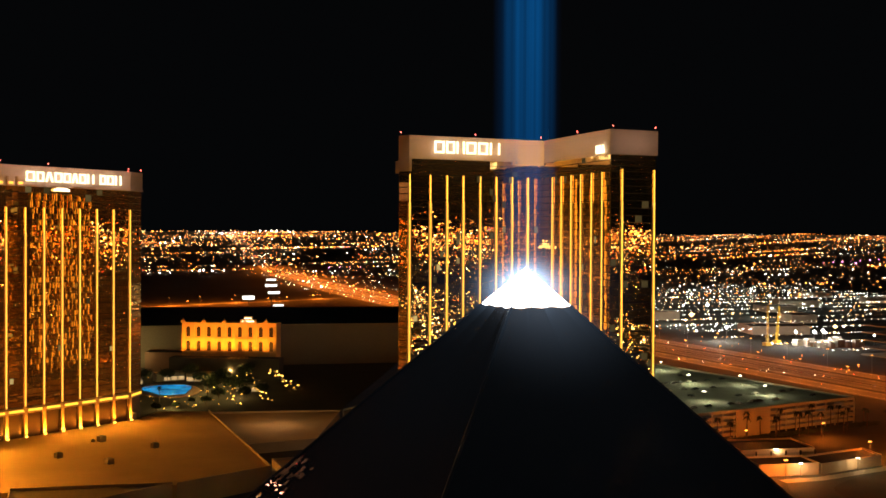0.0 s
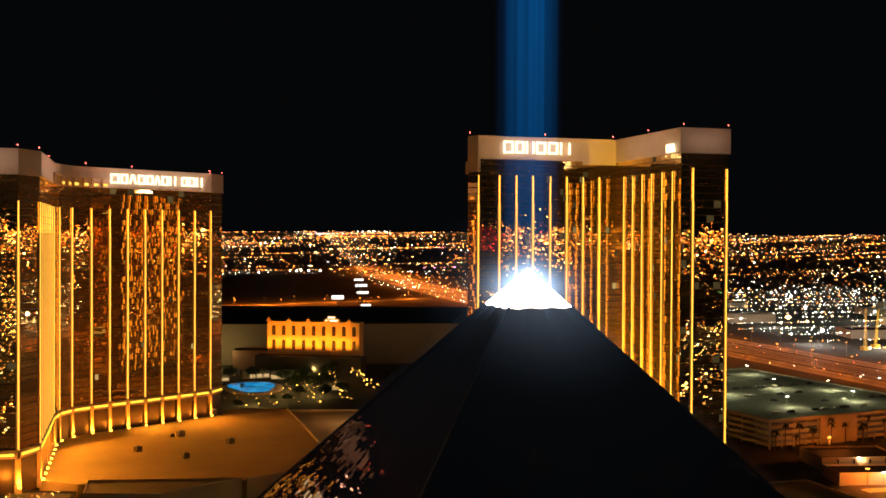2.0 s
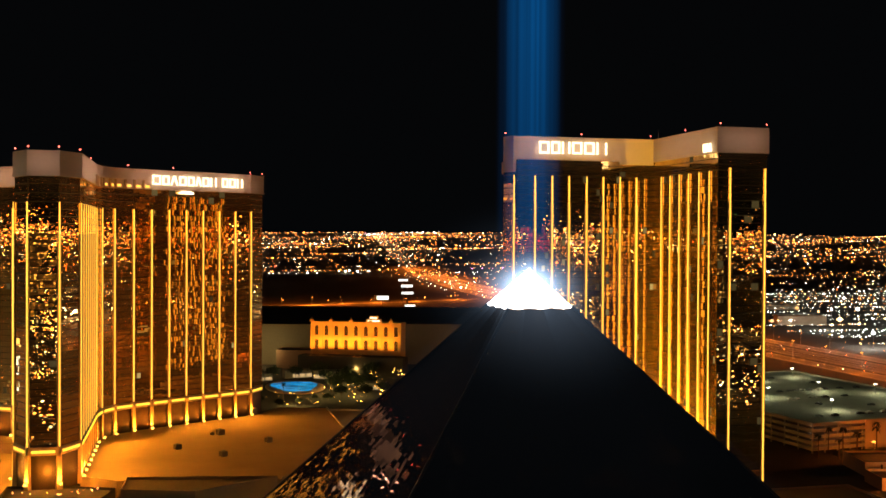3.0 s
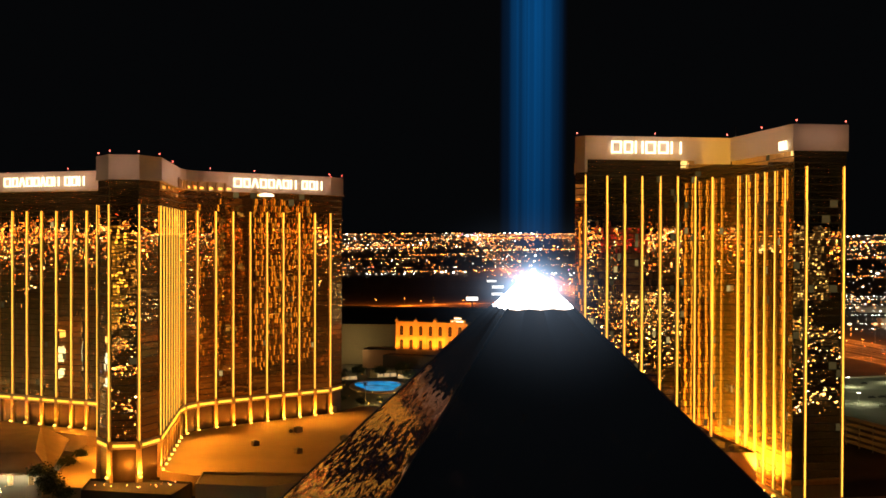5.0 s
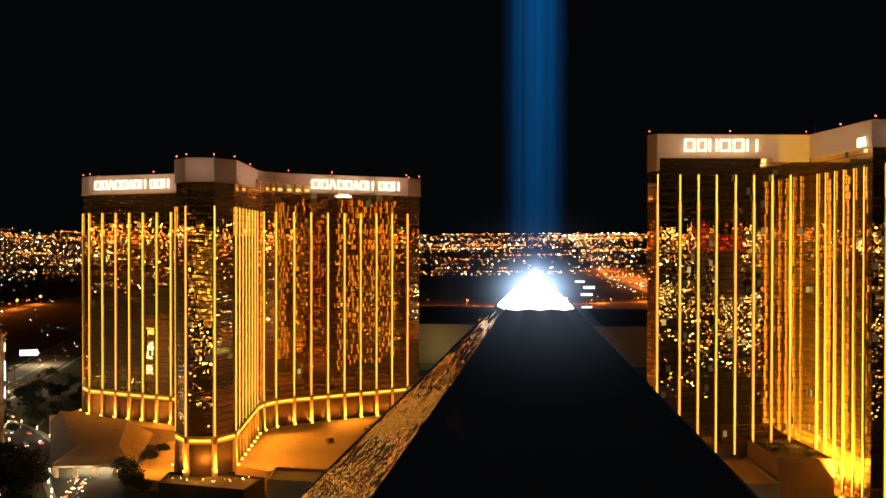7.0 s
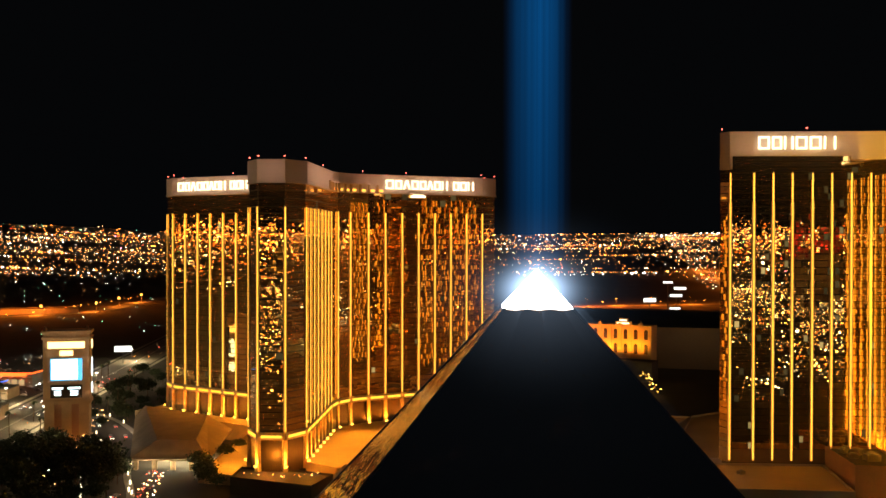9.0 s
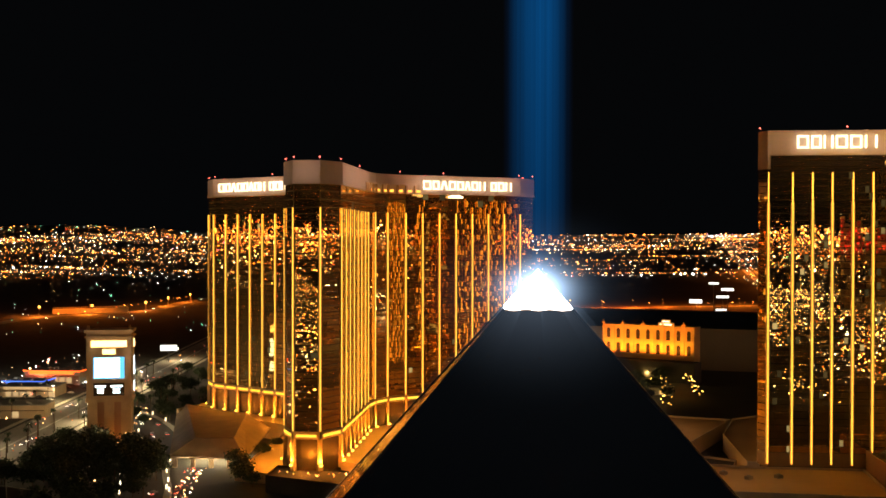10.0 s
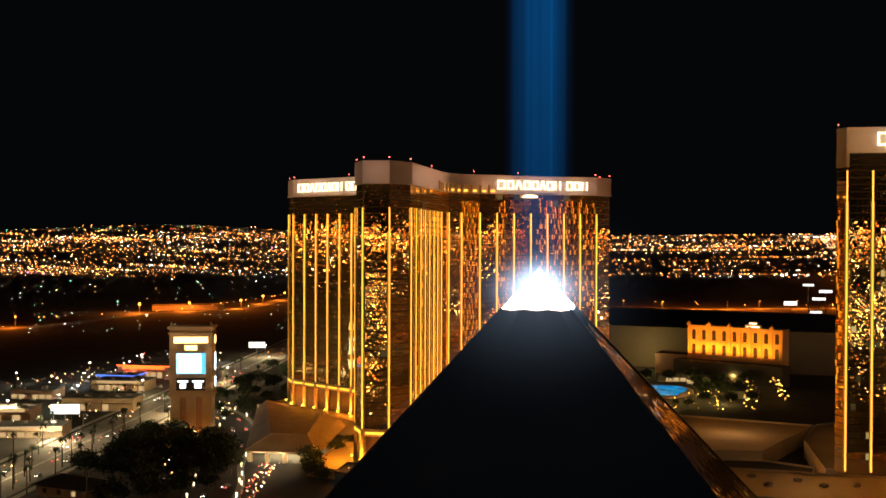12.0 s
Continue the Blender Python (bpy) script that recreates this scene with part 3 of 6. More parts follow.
runs = [((X_L + 8.6, Y_D + 22), (X_L, Y_D + 6), 2), ((X_L, Y_D + 6), (face[0], Y_D), 1)]
runs += [((face[i], Y_D), (face[i + 1], Y_D), 3) for i in range(8)]
runs += [((X_D, sidey[i]), (X_D, sidey[i + 1]), 3) for i in range(7)]
runs += [((X_D, Y_E), (242.4, Y_E), 2), ((242.4, Y_E), (X_R, Y_E), 5), ((X_R, Y_E), (X_R, Y_E + 40), 8)]
for i, (a, b, cols) in enumerate(runs):
    a, b = Vector(a), Vector(b)
    along = (b - a).normalized()
    out = Vector((along.y, -along.x))
    low = D_LOW if i < 10 else 5.0
    foot = low + 6 if i < 10 or i > 16 else low + 1
    # the side wall keeps the golder, hazier glass so that its uplit glow shows
    curtain_bay(delano, a, b, out, foot, D_LINE, 41 if i < 10 or i > 16 else 43, cols + 2 if cols == 3 else cols, 2000 + i, 0.03 if i < 10 or i > 16 else 0.02, single=17 <= i <= 18, glass=M_DARKGLASS if i < 10 or i > 16 else M_GLASS)
    curtain_bay(delano, a, b, out, D_LINE, D_CROWN, 3, cols, 2200 + i, 0.02, glass=M_DARKGLASS)
    bm = bmesh.new()
    slab(bm, (a + b) / 2, along, out, (b - a).length / 2, -0.1, 0.2, low, foot)
    part("base_panel", bm, M_PILASTER, delano, "bronze base wall")
for x in [X_L + 12 + 9.2 * q for q in range(10)]:
    strip_on(delano, (x, Y_B + 0.3), (1, 0), (0, 1), D_LOW + 1, D_LINE, D_PIL)
    curtain_bay(delano, (x + 9.2, Y_B + 0.1), (x, Y_B + 0.1), (0, 1), D_LOW, D_LINE, 40, 3, int(x), 0.03)
for x in face[:-1]:
    strip_on(delano, (x, Y_D), (1, 0), (0, -1), D_LOW + 1, D_LINE, D_PIL)
for y in sidey[1:-1]:
    strip_on(delano, (X_D, y), (0, 1), (-1, 0), 6, D_LINE, D_PIL)
for x in (242.4, X_R - 0.8):
    strip_on(delano, (x, Y_E), (1, 0), (0, -1), 6, D_LINE + 1, D_PIL)
bm = bmesh.new()
ring = [(X_L - 0.4, Y_D + 6), (X_L + 2.4, Y_D - 0.8), (X_D - 0.8, Y_D - 0.8), (X_D - 0.8, Y_E - 0.8), (X_R + 0.8, Y_E - 0.8), (X_R + 0.8, Y_B + 1), (X_L + 9, Y_B + 1)]
prism(bm, ring, D_CROWN, D_TOP)
prism(bm, [(X_L + 8, Y_D + 22), (X_L - 0.5, Y_D + 5.9), (X_L + 2.3, Y_D - 0.9), (X_L + 3.6, Y_D - 0.9), (X_L + 3.6, Y_D + 22)], D_CROWN - 5.8, D_CROWN)
prism(bm, [(219.0, Y_D - 0.9), (X_D - 0.7, Y_D - 0.9), (X_D - 0.7, Y_D + 1), (219.0, Y_D + 1)], D_CROWN - 1.5, D_CROWN)
part("crown", bm, M_CROWN, delano, "pale pinkish parapet wall")
for x, y in ((X_L, Y_D + 4), (200, Y_D), (X_D - 2, Y_D), (X_D, 418), (X_D + 1, Y_E), (X_R, Y_E)):
    beacon(delano, x, y, D_TOP + 1.2)
bm = bmesh.new()
tube(bm, (X_D + 3, Y_D + 2, D_TOP), (X_D + 3, Y_D + 2, D_TOP + 6), 0.12, 0.05)
part("mast", bm, M_STEEL, delano)
crown_wash((X_L, Y_D), (X_D - 8, Y_D), (0, -1), D_CROWN, 72 * 14, PINK)
crown_wash((X_D, Y_D - 8), (X_D, Y_E), (-1, 0), D_CROWN, 60 * 14, PINK)
crown_wash((X_D, Y_E), (X_R, Y_E), (0, -1), D_CROWN, 22 * 14, PINK)
plain_sign("roof_sign", (195.3, Y_D - 1.6), (1, 0), (0, -1), [w * 5.5 for w in (1.1, 0.95, 0.9, 1.1, 1.1, 1.15)], 5.6, D_CROWN + 2.9, "row of glowing white blocks on the parapet")
plain_sign("roof_sign", (X_D - 1.7, 394), (0, -1), (-1, 0), (2.6, 2.4, 2.6), 3.6, D_CROWN + 0.6, "three small glowing amber blocks on the parapet")
for y in sidey[1:-1]:
    lamp("SPOT", (X_D - 5.0, y, 6), 520000, (1.0, 0.52, 0.04), (X_D - 0.6, y, 60), 0.4, spot=75)
    bm = bmesh.new()
    box(bm, X_D - 5.5, X_D - 4.5, y - 0.6, y + 0.6, 5, 5.9)
    part("uplight", bm, M_UPLIGHT, delano, "bright yellow uplight fitting")
for owner, glass, bm in SHEETS.values():
    tagged(part("glass_panes", bm, (glass, M_FRAME, M_ROOM), owner), kind="stuff")

# ---- roof decks and low buildings round the towers ----
bm = bmesh.new()
edge = [wing_point(0, 100, -13.3), wing_point(0, 26, -13.3), wing_point(0, 12, -15), wing_point(1, 26, 13.3), wing_point(1, 106, 13.3)]
prism(bm, [(-8, 447), (60, 436), (103, 455), (101, 612), (74, 622)] + [tuple(p) for p in edge[::-1]], 0, Z_DECK)
thing("casino_roof", bm, (M_DECK,), "wide flat sandy roof lit amber from the tower", "roof")
bm = bmesh.new()
for a, b in (((103, 455), (101, 612)), ((60, 436), (103, 455))):
    a, b = Vector(a), Vector(b)
    al = (b - a).normalized()
    slab(bm, (a + b) / 2, al, (al.y, -al.x), (b - a).length / 2, 0.0, 0.6, 0, Z_DECK + 1.0)
thing("roof_parapet", bm, M_WALL, "low pale parapet along the sandy roof", "parapet")


def rooftop_unit(x, y, z, sx, sy, sz, turn=0):
    unit = empty("rooftop_unit", (x, y, z), "grey metal air handler on a flat roof", "air handler", "rooftop units", turn)
    bm = bmesh.new()
    box(bm, -sx / 2, sx / 2, -sy / 2, sy / 2, 0.25, sz)
    part("casing", bm, M_METALBOX, unit)
    bm = bmesh.new()
    tube(bm, (0, 0, sz), (0, 0, sz + 0.4), min(sx, sy) * 0.35, min(sx, sy) * 0.35, 10)
    part("fan_cowl", bm, M_STEEL, unit)
    bm = bmesh.new()
    box(bm, -sx / 2, sx / 2, -sy / 2 - 0.01, -sy / 2 + 0.3, 0, 0.25)
    box(bm, -sx / 2, sx / 2, sy / 2 - 0.3, sy / 2 + 0.01, 0, 0.25)
    part("skid", bm, M_STEEL, unit)
    return unit


for x, y, s in ((16, 508, 2.6), (37, 487, 2.6), (60, 516, 2.6), (37, 541, 3.0), (33, 541, 1.4), (30, 588, 3.4), (36, 591, 3.4), (43, 595, 3.4), (57, 602, 3.4)):
    rooftop_unit(x, y, Z_DECK, s * 1.2, s, s * 0.95, 30)


def block(name, outline, z0, z1, wall, roof, label, category, lip=0.8):
    """A low building: wall shell, roof sheet and parapet lip."""
    ob = empty(name, (0, 0, 0), label, category)
    bm = bmesh.new()
    prism(bm, outline, z0, z1, top=False)
    part("wall", bm, wall, ob)
    cx, cy = sum(p[0] for p in outline) / len(outline), sum(p[1] for p in outline) / len(outline)
    inner = [(cx + (x - cx) * 0.985, cy + (y - cy) * 0.985) for x, y in outline]
    bm = bmesh.new()
    prism(bm, inner, z1 - 0.6, z1 - 0.2)
    part("roof", bm, roof, ob)
    bm = bmesh.new()
    k = len(outline)
    for i in range(k):
        a, b, c, d = outline[i], outline[(i + 1) % k], inner[(i + 1) % k], inner[i]
        prism(bm, [a, b, c, d], z1 - 0.2, z1 + lip)
    part("parapet", bm, wall, ob)
    return ob


block("low_building", [(103.6, 510), (140, 513), (176, 592), (101.6, 611)], 0, 8.0, M_WALL, M_DECK, "low building with a broad olive-tan roof", "building")
block("low_building", [(103.6, 456), (150, 452), (163, 500), (140, 512.5), (103.6, 509.5)], 0, 4.0, M_WALL, M_DARKROOF, "low building with a dark flat roof", "building")
block("low_building", [(163.5, 476), (200, 476), (200, 610), (177, 592), (164, 545)], 0, 8.4, M_WALL, M_DECK, "service block behind the dark tower with a tan roof", "building")
block("podium", [(104, 405), (205, 400), (208, 449.6), (164, 449.6), (150, 451.5), (104, 455.5)], 0, 12.0, M_WALL, M_DECK, "low podium with a tan gravel roof", "podium")
block("plant_house", [(208.5, 411), (231, 408), (231, 449.5), (208.5, 449.5)], 0, 20.0, M_BROWN, M_DARKROOF, "boxy beige plant house with machinery on its roof", "building")
block("podium", [(231.5, 360), (300, 350), (300, 387.4), (236.5, 387.4), (236.5, 440), (231.5, 440)], 0, 5.0, M_WALL, M_DECK, "low paved podium glowing yellow under uplights", "podium")
for x, y, s in ((213, 440, 3), (218, 437, 4), (223, 433, 3), (214, 430, 3), (220, 425, 4.5), (226, 420, 3), (216, 446, 2.5)):
    rooftop_unit(x, y, 19.8, s * 1.3, s, s * 0.6, rnd.uniform(0, 60))
for x, y in ((120, 430), (133, 425), (146, 436), (155, 428), (128, 440), (168, 432)):
    rooftop_unit(x, y, 11.8, 3.0, 2.2, 1.5, rnd.uniform(0, 60))
block("low_building", [(-52, 432), (-14, 418), (-8, 440), (-24, 446), (-52, 452)], 0, 7.0, M_DARKROOF, M_DARKROOF, "dark-roofed low building beside the tower", "building")
block("low_building", [(-5, 424), (24, 415), (58, 434), (-4, 446)], 0, 10.0, M_WALL, M_ROOF, "low beige building with arched windows", "building")

M_ARENA = surface("beige_arena_cladding", (0.27, 0.22, 0.16), 0.85, 0, 0.15, 0.12)
# arena behind the gardens, with the floodlit palace front
block("arena", [(-30, 925), (330, 860), (400, 1060), (0, 1170)], 0, 34.0, M_ARENA, M_DARKROOF, "large windowless beige arena hall", "arena", 1.2)
palace = empty("palace_front", (0, 0, 0), "ornate palace front floodlit in deep orange", "palace")
PA, PB = Vector((118.5, 846.0)), Vector((186.5, 812.0))
pal = (PB - PA).normalized()
pout = Vector((pal.y, -pal.x))
plen = (PB - PA).length
bm = bmesh.new()
M_PALACE = surface("ochre_stucco", (0.62, 0.40, 0.16), 0.85, 0, 0.12, 0.4)
slab(bm, (PA + PB) / 2, pal, pout, plen / 2, -14, 0, 0, 41.0)
part("wall", bm, M_PALACE, palace)
bm = bmesh.new()
for z, d, h in ((41.0, 0.9, 1.2), (29.3, 0.6, 0.8), (17.0, 0.6, 0.8)):
    slab(bm, (PA + PB) / 2, pal, pout, plen / 2 + 0.4, -14.3, d, z, z + h)
part("cornice", bm, M_PALACE, palace)
for i in range(9):
    s = (i + 0.5) / 9
    p = PA.lerp(PB, s)
    for z, h in ((19.5, 6.5), (31.0, 6.5)):
        bm = bmesh.new()
        slab(bm, p, pal, pout, 1.5, 0.03, 0.12, z, z + h, 1)
        tube(bm, (*(p + pout * 0.1), z + h), (*(p + pout * 0.13), z + h), 1.5, 1.5, 12, 1)
        slab(bm, p, pal, pout, 2.0, 0.0, 0.3, z - 0.5, z)
        part("window", bm, (M_PALACE, M_FRAME), palace, "dark arched window")
    q = PA.lerp(PB, i / 9)
    bm = bmesh.new()
    slab(bm, q, pal, pout, 0.9, 0.0, 0.7, 12, 41)
    part("pilaster", bm, M_PALACE, palace)
    if i % 2 == 0:
        bm = bmesh.new()
        slab(bm, q, pal, pout, 1.4, -1.4, 1.4, 42.2, 44.0)
        tube(bm, (*q, 44.0), (*q, 46.0), 0.9, 0.2, 8)
        part("finial", bm, M_PALACE, palace)
    lamp("SPOT", (*(q + pout * 8.0), 16.4), 36000, (1.0, 0.30, 0.02), (*(q + pout * 0.6), 36), 0.5, spot=100, blend=0.9)
bm = bmesh.new()
slab(bm, (PA + PB) / 2, pal, pout, plen / 2 + 6, 0.8, 16, 0, 15.6)
part("terrace", bm, M_DARKROOF, palace, "dark planted terrace")
mid = PA.lerp(PB, 0.7)
bm = bmesh.new()
slab(bm, mid, pal, pout, 6.5, -1, 1.0, 42.2, 45.2)
slab(bm, mid, pal, pout, 3.5, -1, 1.0, 45.2, 47.6)
part("pediment", bm, M_PALACE, palace)
bm = bmesh.new()
slab(bm, mid, pal, pout, 5.0, 1.0, 1.2, 43.0, 44.2)
slab(bm, mid, pal, pout, 3.0, 1.0, 1.2, 45.6, 46.6)
part("sign_bar", bm, M_SIGN, palace, "plain glowing sign bars")

# lagoon pool
bm = bmesh.new()
ring = [(97 + 16 * math.cos(a) * (1 + 0.2 * math.sin(3 * a)), 764 + 28 * math.sin(a) * (1 + 0.15 * math.cos(2 * a))) for a in [k * math.tau / 28 for k in range(28)]]
prism(bm, ring, 0.4, 0.9)
thing("swimming_pool", bm, M_POOL, "lagoon pool of glowing blue water", "pool")
bm = bmesh.new()
ring = [(97 + 22 * math.cos(a), 764 + 36 * math.sin(a)) for a in [k * math.tau / 28 for k in range(28)]]
prism(bm, ring, 0.0, 0.45)
thing("pool_deck", bm, M_BROWN, "brown paved deck round the lagoon pool", "pool deck")


# ---- roads ----
def ribbon(bm, pts, wide, z, index=0, off=0.0):
    """A strip of even width along a plan line."""
    pts = [Vector(p) for p in pts]
    left, right = [], []
    for i, p in enumerate(pts):
        d = (pts[min(i + 1, len(pts) - 1)] - pts[max(i - 1, 0)]).normalized()
        nn = Vector((d.y, -d.x))
        a, b = p + nn * (off - wide / 2), p + nn * (off + wide / 2)
        left.append(bm.verts.new((*a, lie(*p) + z)))
        right.append(bm.verts.new((*b, lie(*p) + z)))
    for i in range(len(pts) - 1):
        bm.faces.new((left[i], left[i + 1], right[i + 1], right[i])).material_index = index


def spline(pts, n):
    """Points along a smooth line through the given ones."""
    pts = [Vector(p) for p in pts]
    out = []
    for i in range(len(pts) - 1):
        p0, p1, p2, p3 = pts[max(i - 1, 0)], pts[i], pts[i + 1], pts[min(i + 2, len(pts) - 1)]
        for k in range(n):
            t = k / n
            out.append(0.5 * ((2 * p1) + (p2 - p0) * t + (2 * p0 - 5 * p1 + 4 * p2 - p3) * t * t + (3 * p1 - p0 - 3 * p2 + p3) * t ** 3))
    return out + [pts[-1]]


FREEWAY = spline([(640, -600), (622, 0), (606, 450), (598, 980), (585, 1500), (602, 2000), (680, 2900), (770, 3770), (850, 4600)], 8)
STRIP = spline([(-150, -300), (-178, 150), (-204, 406), (-228, 610), (-256, 870), (-330, 1500)], 6)
DRIVE = spline([(-92, 380), (-104, 424), (-122, 470), (-140, 540), (-175, 600), (-214, 640)], 5)
SIDE = spline([(318, 330), (333, 372), (390, 396), (470, 425), (535, 440)], 5)
for name, line, wide, label in (("freeway", FREEWAY, 115, "broad freeway under orange sodium light"), ("boulevard", STRIP, 34, "wide boulevard busy with cars"), ("driveway", DRIVE, 16, "curving hotel driveway"), ("side_road", SIDE, 20, "curved side road under orange light")):
    bm = bmesh.new()
    ribbon(bm, line, wide, 0.05)
    thing(name, bm, M_ROADSLAB if name in ("freeway", "boulevard") else M_ASPHALT, label, "road", kind="structure")
bm = bmesh.new()
for o, w in ((-57, 14), (-23, 4), (0, 3), (24, 5), (57, 14)):
    ribbon(bm, FREEWAY, w, 0.12, off=o)
thing("freeway_verges", bm, M_GROUND, "dark gravel verges and medians of the freeway", "verge", kind="structure")
M_LINE = surface("road_paint", (0.75, 0.72, 0.65), 0.7)
bm = bmesh.new()
for o in (-45, -30, -15, -3, 3, 15, 30, 45):
    ribbon(bm, FREEWAY, 0.6, 0.09, off=o)
for o in (-0.6, 0.6):
    ribbon(bm, STRIP, 0.35, 0.09, off=o)
thing("road_markings", bm, M_LINE, "white lane lines on the roads", "road marking", kind="structure")


# ---- parking garage ----
garage = empty("parking_garage", (0, 0, 0), "five-level concrete parking garage with an open roof deck", "parking garage")
G = [(338, 472), (470, 490), (449, 668), (318, 650)]
for i in range(5):
    bm = bmesh.new()
    prism(bm, G, i * 3.2 + 1.6, i * 3.2 + 2.2)
    part("floor_slab", bm, M_CONCRETE, garage)
    bm = bmesh.new()
    for k in range(4):
        a, b = Vector(G[k]), Vector(G[(k + 1) % 4])
        al = (b - a).normalized()
        slab(bm, (a + b) / 2, al, (al.y, -al.x), (b - a).length / 2, -0.4, 0.15, i * 3.2 + 1.3, i * 3.2 + 3.1)
    part("parapet", bm, M_CONCRETE, garage)
bm = bmesh.new()
box(bm, -0.35, 0.35, -0.35, 0.35, 0, 15)
post_mesh = mesh_of(bm, "column", M_CONCRETE)
for k in range(4):
    a, b = Vector(G[k]), Vector(G[(k + 1) % 4])
    for q in range(16):
        p = a.lerp(b, q / 16)
        ob = new("column", post_mesh)
        ob.parent = garage
        ob.matrix_world = pose(p.x, p.y, 0)
bm = bmesh.new()
a, b = Vector(G[0]), Vector(G[1])
al = (b - a).normalized()
slab(bm, a.lerp(b, 0.36), al, (al.y, -al.x), (b - a).length * 0.10, 0.2, 0.7, 0, 15.6)
part("screen_wall", bm, M_WALL, garage, "tan screen wall")
bm = bmesh.new()
prism(bm, [(342, 476), (466, 493), (446, 663), (322, 646)], 14.95, 15.02)
part("deck_surface", bm, M_ROOF, garage)
M_GLOW = glowing("garage_tube_light", (1.0, 0.85, 0.6), 1.4)
for i in range(4):
    bm = bmesh.new()
    for s in range(22):
        f = 0.02 + s * 0.044
        if 0.25 < f < 0.47 or (s * 7 + i * 3) % 5 == 0:
            continue
        p = a.lerp(b, f)
        q = p + Vector((-al.y, al.x)) * 3
        box(bm, q.x - 1.4, q.x + 1.4, q.y - 0.2, q.y + 0.2, i * 3.2 + 4.0, i * 3.2 + 4.3)
    part("tube_light", bm, M_GLOW, garage, "row of pale tube lights")


def light_pole(x, y, z, high, colour, power, material, group="light poles", label="tall steel light pole with a glowing head"):
    ob = empty("light_pole", (x, y, z), label, "light pole", group)
    bm = bmesh.new()
    tube(bm, (0, 0, 0), (0, 0, high), 0.16, 0.09, 6)
    part("pole", bm, M_STEEL, ob)
    bm = bmesh.new()
    box(bm, -0.9, 0.9, -0.35, 0.35, high, high + 0.35)
    part("lamp_head", bm, material, ob, "glowing lamp head")
    if power:
        lamp("POINT", (x + 1.3, y - 1.3, z + high - 0.4), power, colour, size=0.5)
    return ob


M_HEAD = glowing("lamp_head_white", (1.0, 0.93, 0.75), 9.0)
M_HEAD_O = glowing("lamp_head_sodium", (1.0, 0.40, 0.06), 4.0)
for x, y in ((375, 510), (425, 517), (365, 560), (410, 575), (440, 560), (395, 625), (350, 610), (432, 640)):
    light_pole(x, y, 15, 6, (0.95, 1.0, 0.50), 5000, M_HEAD, "garage roof lights")

# ---- the tall boulevard sign ----
pylon = empty("sign_pylon", (-172, 546, 0), "tall stone-clad sign pylon with glowing screens", "sign", turn=16)
bm = bmesh.new()
box(bm, -12, 12, -7, 7, 22, 60)
box(bm, -12.8, 12.8, -7.8, 7.8, 56.5, 57.5)
box(bm, -13, 13, -8, 8, 59.5, 61)
box(bm, -12.6, 12.6, -7.6, 7.6, 21, 23)
part("body", bm, M_STONE, pylon)
bm = bmesh.new()
box(bm, -10.8, 10.8, -5.6, 5.6, 0, 21)
part("lower_body", bm, M_BROWN, pylon, "darker brown lower body")
for x in (-9, 0, 9):
    bm = bmesh.new()
    box(bm, x - 2.6, x + 2.6, -6.5, 6.5, 0, 21)
    part("leg", bm, M_STONE, pylon)
for x in (-11, 11):
    bm = bmesh.new()
    tube(bm, (x, -6, 61), (x, -6, 63.5), 1.1, 0.5, 8)
    part("urn", bm, M_STONE, pylon)
M_SCREEN = glowing("led_screen", (0.75, 0.95, 1.0), 3.2)
M_SCREEN_B = glowing("led_screen_blue", (0.10, 0.45, 0.85), 1.6)
M_AMBERSIGN = glowing("amber_sign", (1.0, 0.62, 0.22), 3.4)
bm = bmesh.new()
box(bm, -9.5, 9.5, -7.35, -7.0, 51.5, 55)
box(bm, -3.4, 3.4, -7.35, -7.0, 47.5, 50.2)
part("sign_bar", bm, M_AMBERSIGN, pylon, "plain amber sign bars")
bm = bmesh.new()
box(bm, -8.2, 8.2, -7.3, -7.0, 34, 45.8)
part("screen_surround", bm, M_SCREEN_B, pylon, "blue edge of the screen")
bm = bmesh.new()
box(bm, -7.6, 5.8, -7.5, -7.3, 34.6, 45.4)
part("screen", bm, M_SCREEN, pylon, "bright white video screen")
bm = bmesh.new()
box(bm, -8.2, 8.2, -7.3, -7.0, 24.5, 31.5)
part("lower_board", bm, M_FRAME, pylon, "dark message board")
bm = bmesh.new()
for x, w in ((-4.5, 2.8), (4.0, 3.2)):
    for z in (29.2, 27.4, 25.8):
        box(bm, x - w * (0.6 + 0.4 * (z > 29)), x + w * (0.6 + 0.4 * (z > 29)), -7.45, -7.3, z, z + 1.0)
part("text_bars", bm, M_SCREEN, pylon, "plain glowing text bars")

# narrow boards on the pylon's side towards the tower
bm = bmesh.new()
box(bm, 12.0, 12.35, 2.6, 6.9, 50.5, 55)
part("side_sign_bar", bm, M_AMBERSIGN, pylon, "plain amber sign bar")
bm = bmesh.new()
box(bm, 12.0, 12.3, 3.2, 6.8, 35, 45)
part("side_screen", bm, M_SCREEN, pylon, "bright white side screen")
bm = bmesh.new()
box(bm, 12.0, 12.3, 3.2, 6.8, 25.5, 31)
part("side_board", bm, M_SCREEN, pylon, "bright side message board")

lamp("SPOT", (-160, 505, 3), 60000, (1.0, 0.72, 0.5), (-171, 540, 42), 1.0, spot=60, blend=0.8)
lamp("POINT", (-164, 532, 3), 1200, AMBER, size=0.4)

# ---- entrance pavilion ----
pav = empty("entrance_pavilion", (0, 0, 0), "broad hipped-roof entrance pavilion over the driveway", "pavilion")


